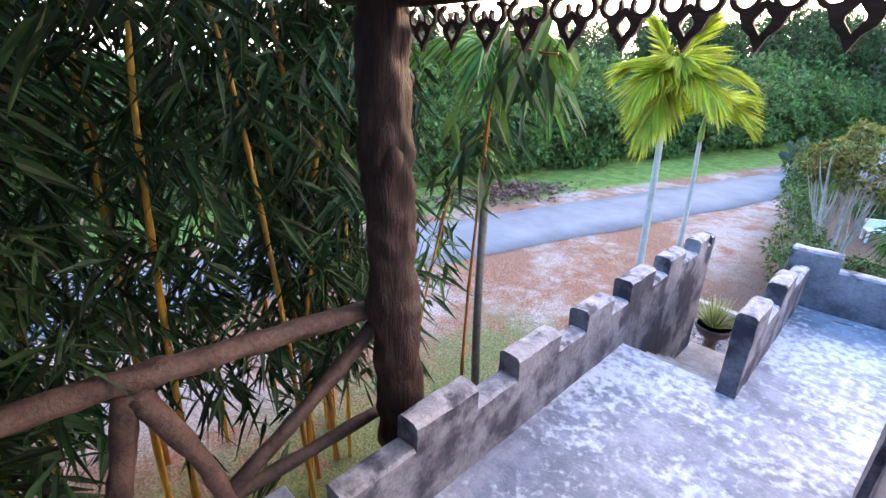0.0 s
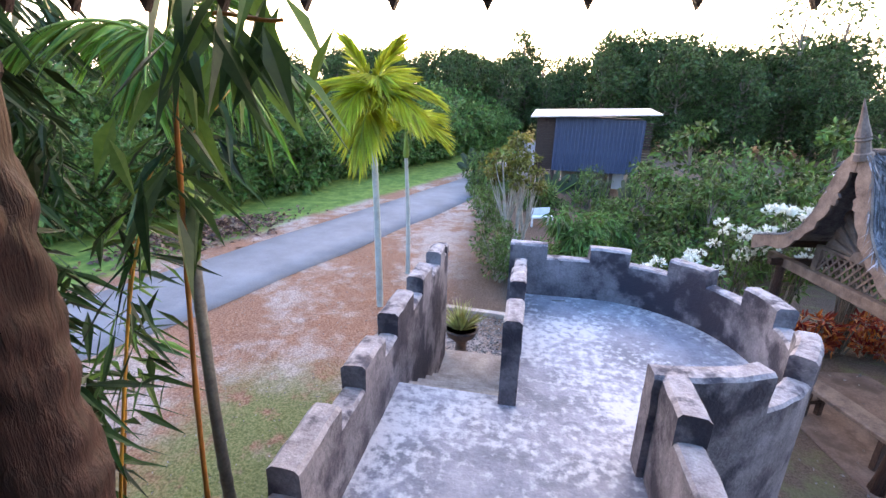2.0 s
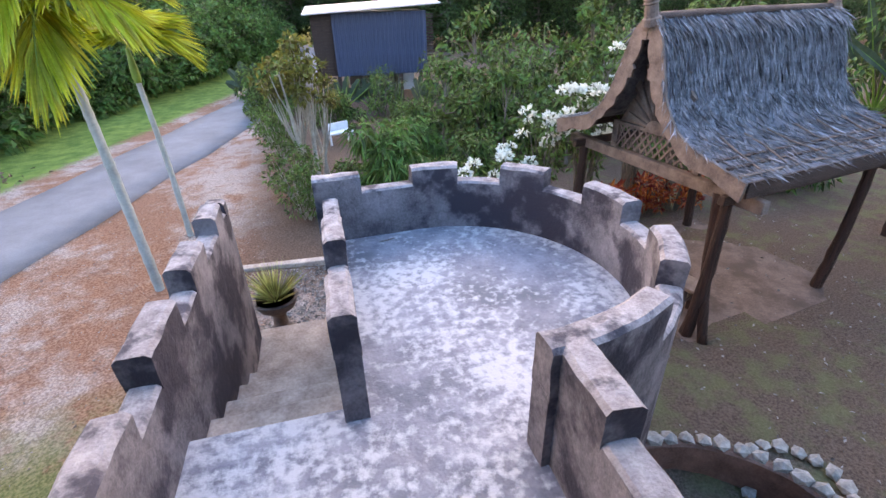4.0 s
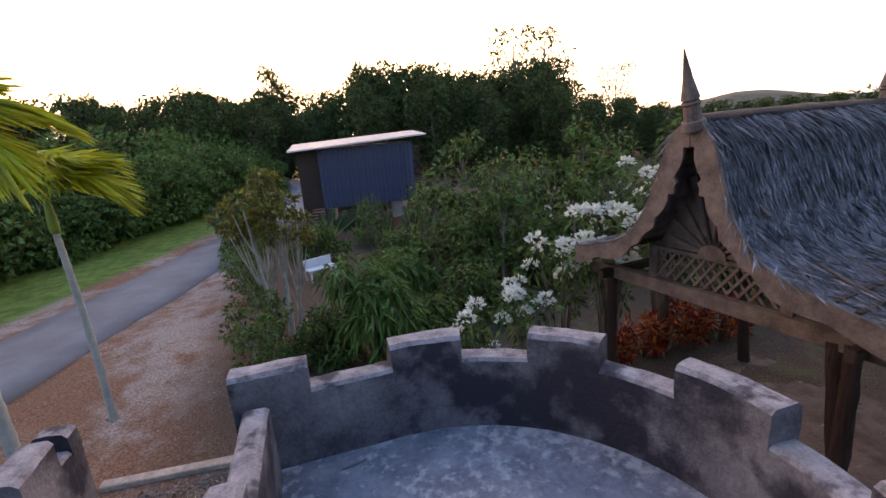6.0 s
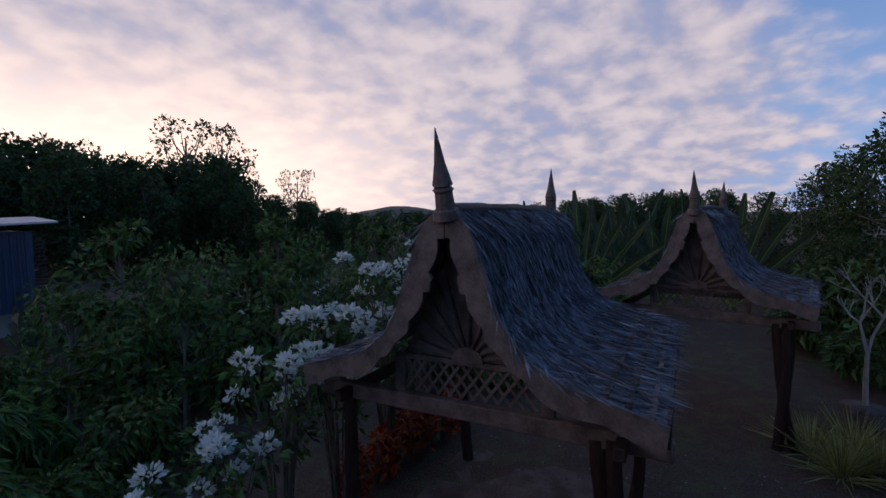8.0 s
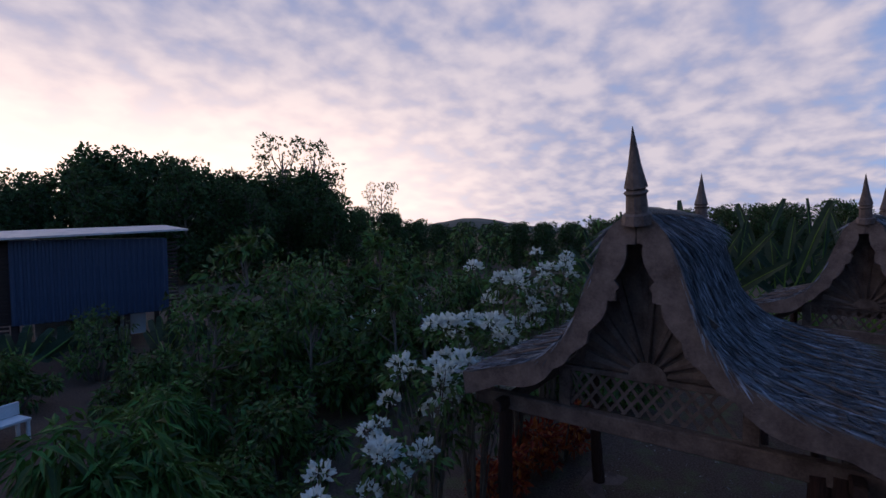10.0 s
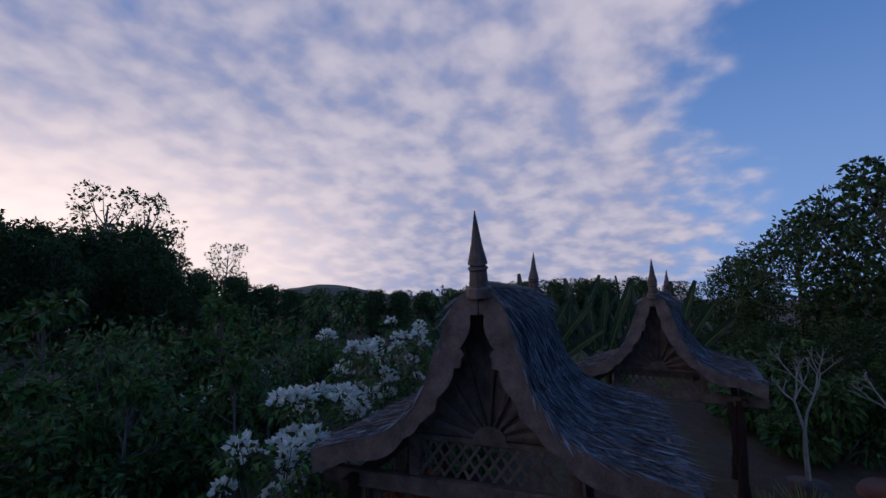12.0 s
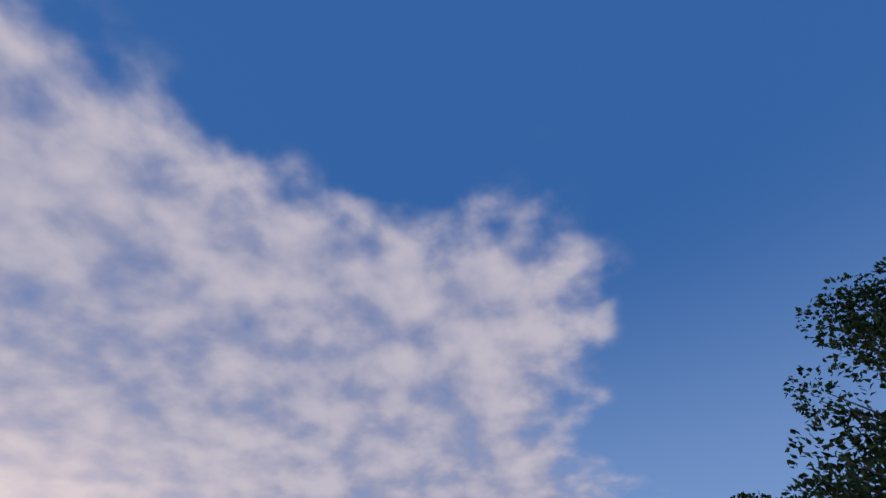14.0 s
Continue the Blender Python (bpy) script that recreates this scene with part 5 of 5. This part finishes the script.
# dry leaf heap by the road, pebbles, edging kerb
def scatter(name, label, m, n, fn, size, seed, category):
    rs_ = np.random.RandomState(seed)
    p = np.array([fn(rs_) for _ in range(n)])
    me = leaf_mesh(name, p, rs_.normal(size=(n, 3)) * np.array([1, 1, 0.35]), rs_.uniform(0.5, 1.3, n) * size, rs_.uniform(0.5, 1.1, n) * size * 0.7, 0.35)
    tagged(finish(new(name, me), m), label, category, kind="stuff")


def heap(rs_):
    s, o = rs_.normal(0, 1.0), rs_.normal(0, 0.42)
    x, y = -8.3 + 0.29 * s * 1.2 - 0.957 * o, 10.4 + 0.957 * s * 1.2 + 0.29 * o
    return x, y, gz(x, y) + 0.02 + rs_.uniform(0, 1) * 0.32 * math.exp(-(s * s) / 2 - o * o * 2)


scatter("leaf_heap", "heap of brown fallen leaves beside the road", M_DRY, 1500, heap, 0.16, 140, "leaves")


def stones(rs_):
    x, y = rs_.uniform(-5.5, -1.6), rs_.uniform(1, 12)
    return x, y, gz(x, y) + 0.012 + 0.05 * noise.noise(Vector((x * 0.5, y * 0.5, 0)))


scatter("pebbles", "pale pebbles scattered over bare earth", M_PEBBLE, 1800, stones, 0.032, 141, "stones")


def stones2(rs_):
    x, y = rs_.uniform(-2.6, -0.3), rs_.uniform(6.2, 7.6)
    return x, y, gz(x, y) + 0.012 + 0.05 * noise.noise(Vector((x * 0.5, y * 0.5, 0)))


scatter("gravel", "bed of pale gravel beyond the stairs", M_PEBBLE, 2600, stones2, 0.05, 142, "gravel")


# ---------------------------------------------------------------- towards the far shelter and the hillside
big = tree_kind("hillside_tree", "large dark tree with dense ragged crown", 151, 10.5, 3.9, 1.0, L_FOREST, M_BARK, 170, 120, 0.17, 0.11, 0.9, 0.62)
put(big, [(12.0, -4.0, 1.0, 0)], "hillside trees")
side_tree = tree_kind("hillside_tree", "olive green hillside tree", 152, 8.0, 2.6, 0.8, L_FOREST, M_BARK, 60, 70, 0.26, 0.15)
put(side_tree, [(*polar(95, 29), 0.76, 0), (*polar(98, 26), 0.88, 70), (*polar(101, 23), 0.90, 150), (*polar(105, 21), 0.98, 220), (*polar(91.5, 33), 0.62, 20), (*polar(93.5, 31), 0.70, 200), (*polar(88, 36), 0.55, 300), (*polar(110, 18), 0.95, 99), (*polar(100, 14), 0.36, 44), (*polar(94, 16), 0.34, 12), (*polar(88, 22), 0.42, 75), (*polar(118, 15), 1.0, 140)], "hillside trees")


def fan_palm(x, y, h, n, seed):
    """Upright paddle leaves in one plane."""
    rs_ = np.random.RandomState(seed)
    st = thing("paddle_palm", x, y, gz(x, y), rs_.uniform(0, 180), "upright palm with a row of torn paddle leaves", "palm", "paddle palms")
    for i in range(n):
        f = (i / (n - 1) - 0.5) * 1.9
        ln = h * rs_.uniform(0.8, 1.05)
        line = [Vector((math.sin(f) * ln * u * (0.9 + 0.2 * u), rs_.normal(0, 0.02), math.cos(f) * ln * u)) for u in (0, 0.25, 0.5, 0.75, 1.0)]
        bm = bmesh.new()
        tube(bm, line, [0.035, 0.03, 0.022, 0.015, 0.006], 6)
        stem = part("leaf_stalk", bm, M_SHAFT, st)
        bm = bmesh.new()
        prev = None
        for k in range(11):
            u = 0.45 + 0.55 * k / 10
            p = Vector((math.sin(f) * ln * u * (0.9 + 0.2 * u), 0, math.cos(f) * ln * u))
            w = 0.17 * math.sin(math.pi * min(0.15 + 0.80 * k / 10, 0.985)) ** 0.45 * rs_.uniform(0.75, 1.0)
            d = Vector((math.cos(f), 0.25, -math.sin(f))) * w
            ring = [bm.verts.new(p - d + Vector((0, 0.05, 0))), bm.verts.new(p + Vector((0, -0.01, 0))), bm.verts.new(p + d + Vector((0, 0.05, 0)))]
            if prev:
                bm.faces.new((prev[0], prev[1], ring[1], ring[0]))
                bm.faces.new((prev[1], prev[2], ring[2], ring[1]))
            prev = ring
        part("leaf", bm, L_CACTUS, stem)


for i, (az_, d_, h_) in enumerate(((62, 12.5, 3.6), (66, 13, 3.9), (70, 12.5, 4.0), (74, 13, 4.1), (78, 12.5, 4.0), (81, 13.5, 4.1), (85, 13.5, 4.1), (64, 15, 3.9), (72, 15.5, 4.2))):
    fan_palm(*polar(az_, d_ + 6.0), h_ * 1.06, 10, 160 + i)


for i, (x_, y_) in enumerate(((0.3, 18.6), (1.3, 18.9), (2.2, 18.5), (3.2, 18.8), (4.1, 18.4), (-1.6, 19.0), (-3.0, 22.0))):
    fan_palm(x_, y_, 1.25, 6, 260 + i)


def hill():
    bm = bmesh.new()
    rings = []
    for i in range(25):
        az_ = radians(38 + 26 * i / 24)
        hgt = 2.0 + 9.0 * math.exp(-((i - 9) / 5.0) ** 2) + 1.0 * noise.noise(Vector((i * 0.7, 0, 0)))
        row = []
        for d_, f in ((330, 0.0), (365, 0.75), (400, 1.0), (460, 0.0)):
            row.append(bm.verts.new((d_ * math.sin(az_), d_ * math.cos(az_), -2 + (hgt + 2) * f)))
        rings.append(row)
    for a, b_ in zip(rings, rings[1:]):
        for k_ in range(3):
            bm.faces.new((a[k_], a[k_ + 1], b_[k_ + 1], b_[k_]))
    tagged(from_bm("far_hill", bm, M_HILL, True), "low distant wooded hill", "hill", kind="structure")


hill()


def bare_tree(x, y, h, seed):
    rs_ = np.random.RandomState(seed)
    st = thing("bare_branched_tree", x, y, gz(x, y), 0, "leafless pale branching tree in a dark pot", "tree")
    bm = bmesh.new()

    def grow(p, d, ln, r, lev):
        q = p + d * ln
        mid = (p + q) / 2 + Vector(rs_.normal(0, 0.03, 3)) * ln
        tube(bm, [p, mid, q], [r, r * 0.85, r * 0.7], 6, lev == 0)
        if lev < 4:
            for _ in range(3 if lev else 2):
                e = (d + Vector(rs_.normal(0, 0.55, 3))).normalized()
                e.z = abs(e.z) + 0.25
                grow(q, e.normalized(), ln * rs_.uniform(0.55, 0.8), r * 0.62, lev + 1)

    grow(Vector((0, 0, 0.3)), Vector((0.08, 0, 1)), h * 0.34, 0.045, 0)
    part("branchwork", bm, M_PALEBARK, st)
    bm = bmesh.new()
    tube(bm, [(0, 0, -0.03), (0, 0, 0.1), (0, 0, 0.36), (0, 0, 0.40), (0, 0, 0.36)], [0.20, 0.22, 0.32, 0.34, 0.29], 16)
    part("pot", bm, M_CLAY, st, "dark clay pot", True)


bare_tree(9.8, 3.3, 2.6, 171)
bare_tree(10.6, 1.8, 2.2, 172)


def lattice_planter(x, y):
    z = gz(x, y)
    st = thing("round_planter", x, y, z, 0, "wide dark red planter with blue lattice sides", "planter")
    bm = bmesh.new()
    tube(bm, [(0, 0, 0.72), (0, 0, 0.95), (0, 0, 1.0), (0, 0, 0.94)], [0.75, 0.95, 0.92, 0.82], 24)
    part("bowl", bm, M_REDWOOD, st, "dark red bowl", True)
    for i in range(6):
        a = radians(60 * i)
        bm = bmesh.new()
        tube(bm, [(0.62 * math.cos(a), 0.62 * math.sin(a), -0.05), (0.70 * math.cos(a), 0.70 * math.sin(a), 0.75)], [0.05, 0.05], 8)
        part("leg", bm, M_REDWOOD, st)
        p0, p1 = Vector((0.62 * math.cos(a), 0.62 * math.sin(a), 0)), Vector((0.62 * math.cos(a + 1.047), 0.62 * math.sin(a + 1.047), 0))
        for k_ in range(5):
            for s in (0, 1):
                f0, f1 = k_ / 5, min(max((k_ + (1.6 if s else -1.6)) / 5, 0), 1)
                bm = bmesh.new()
                tube(bm, [p0.lerp(p1, f0) + Vector((0, 0, 0.05)), p0.lerp(p1, f1) + Vector((0, 0, 0.70))], [0.014, 0.014], 4)
                part("lattice_bar", bm, M_BLUELATH, st)
    for k_ in range(1):
        ps = np.random.RandomState(181)
        n = 160
        a, e = ps.uniform(0, 6.28, n), ps.uniform(0.2, 1.4, n)
        way = np.stack([np.cos(a) * np.cos(e), np.sin(a) * np.cos(e), np.sin(e)], 1)
        leaves("spiky_plant", st, leaf_mesh("spiky_plant", np.zeros((n, 3)) + [0, 0, 0.95], way, ps.uniform(0.2, 0.5, n), 0.03, 0.2, 0.3), L_SHRUB)


lattice_planter(7.7, 2.2)


# planting bed with a stone-topped edge below the deck wall
def rough_stone(seed):
    rs_ = np.random.RandomState(seed)
    bm = bmesh.new()
    bmesh.ops.create_icosphere(bm, subdivisions=1, radius=0.075)
    for v in bm.verts:
        v.co *= 1 + 0.28 * rs_.uniform(-1, 1)
        v.co.z *= 0.6
    return bm


def stone_bed():
    cx, cy = 1.75, 2.75
    z = gz(2.6, 3.2)
    bm = bmesh.new()
    strip_wall(bm, [(p[0] - cx, p[1] - cy) for p in arc_pts(cx, cy, 1.12, -60, 92)], 0.10, -0.1, 0.34, 0.015, 0.01)
    st = thing("planting_bed", cx, cy, z, 0, "curved terracotta planting bed edged with pale stones", "planter")
    part("edge_wall", bm, M_TERRA, st)
    kinds = [part("stone", rough_stone(190 + i), M_PEBBLE, st) for i in range(4)]
    for i, (x, y) in enumerate(arc_pts(cx, cy, 1.14, -58, 90, 0.14)):
        m = pose(x - cx, y - cy, 0.36, 0, 0, i * 67)
        if i < 4:
            kinds[i].matrix_basis = m
        else:
            same_part(kinds[i % 4], "stone", st, m)
    for i, (x, y) in enumerate(arc_pts(2.95, 3.35, 0.42, -90, 190, 0.13)):
        same_part(kinds[i % 4], "stone", st, pose(x - cx, y - cy, 0.03, 0, 0, i * 41))


stone_bed()


def stones3(rs_):
    x, y = rs_.uniform(2.2, 7.5), rs_.uniform(2.0, 8.0)
    return x, y, gz(x, y) + 0.01 + 0.05 * noise.noise(Vector((x * 0.5, y * 0.5, 0)))


scatter("stone_litter", "small stones scattered on the yard", M_PEBBLE, 500, stones3, 0.05, 143, "stones")

# fallen stick on the terrace, slab under the shelter, kerb beyond the gravel
bm = bmesh.new()
tube(bm, [(0, 0, 0.006), (0.07, 0.01, 0.008), (0.14, 0.035, 0.006)], [0.006, 0.008, 0.004], 6)
ob = tagged(from_bm("dry_stick", bm, M_PEBBLE), "short pale dry stick on the terrace floor", "stick")
ob.location = (-0.12, 5.44, 0)
bm = bmesh.new()
box(bm, (-1.1, -0.06, -0.2), (1.1, 0.06, 0.06), 0.01)
ob = tagged(from_bm("kerb", bm, M_STEP), "low cement kerb along the gravel bed", "kerb", kind="structure")
ob.matrix_basis = pose(-1.35, 7.75, gz(-1.3, 7.7), 0, 0, -4)
bm = bmesh.new()
box(bm, (-0.1, -1.35, -0.2), (2.8, 1.35, 0.008), 0.01)
ob = tagged(from_bm("shelter_slab", bm, M_SLAB), "worn earth-stained cement floor under the shelter", "floor", kind="structure")
ob.matrix_basis = pose(3.3, 6.38, -1.80, 0, 0, 9.0)
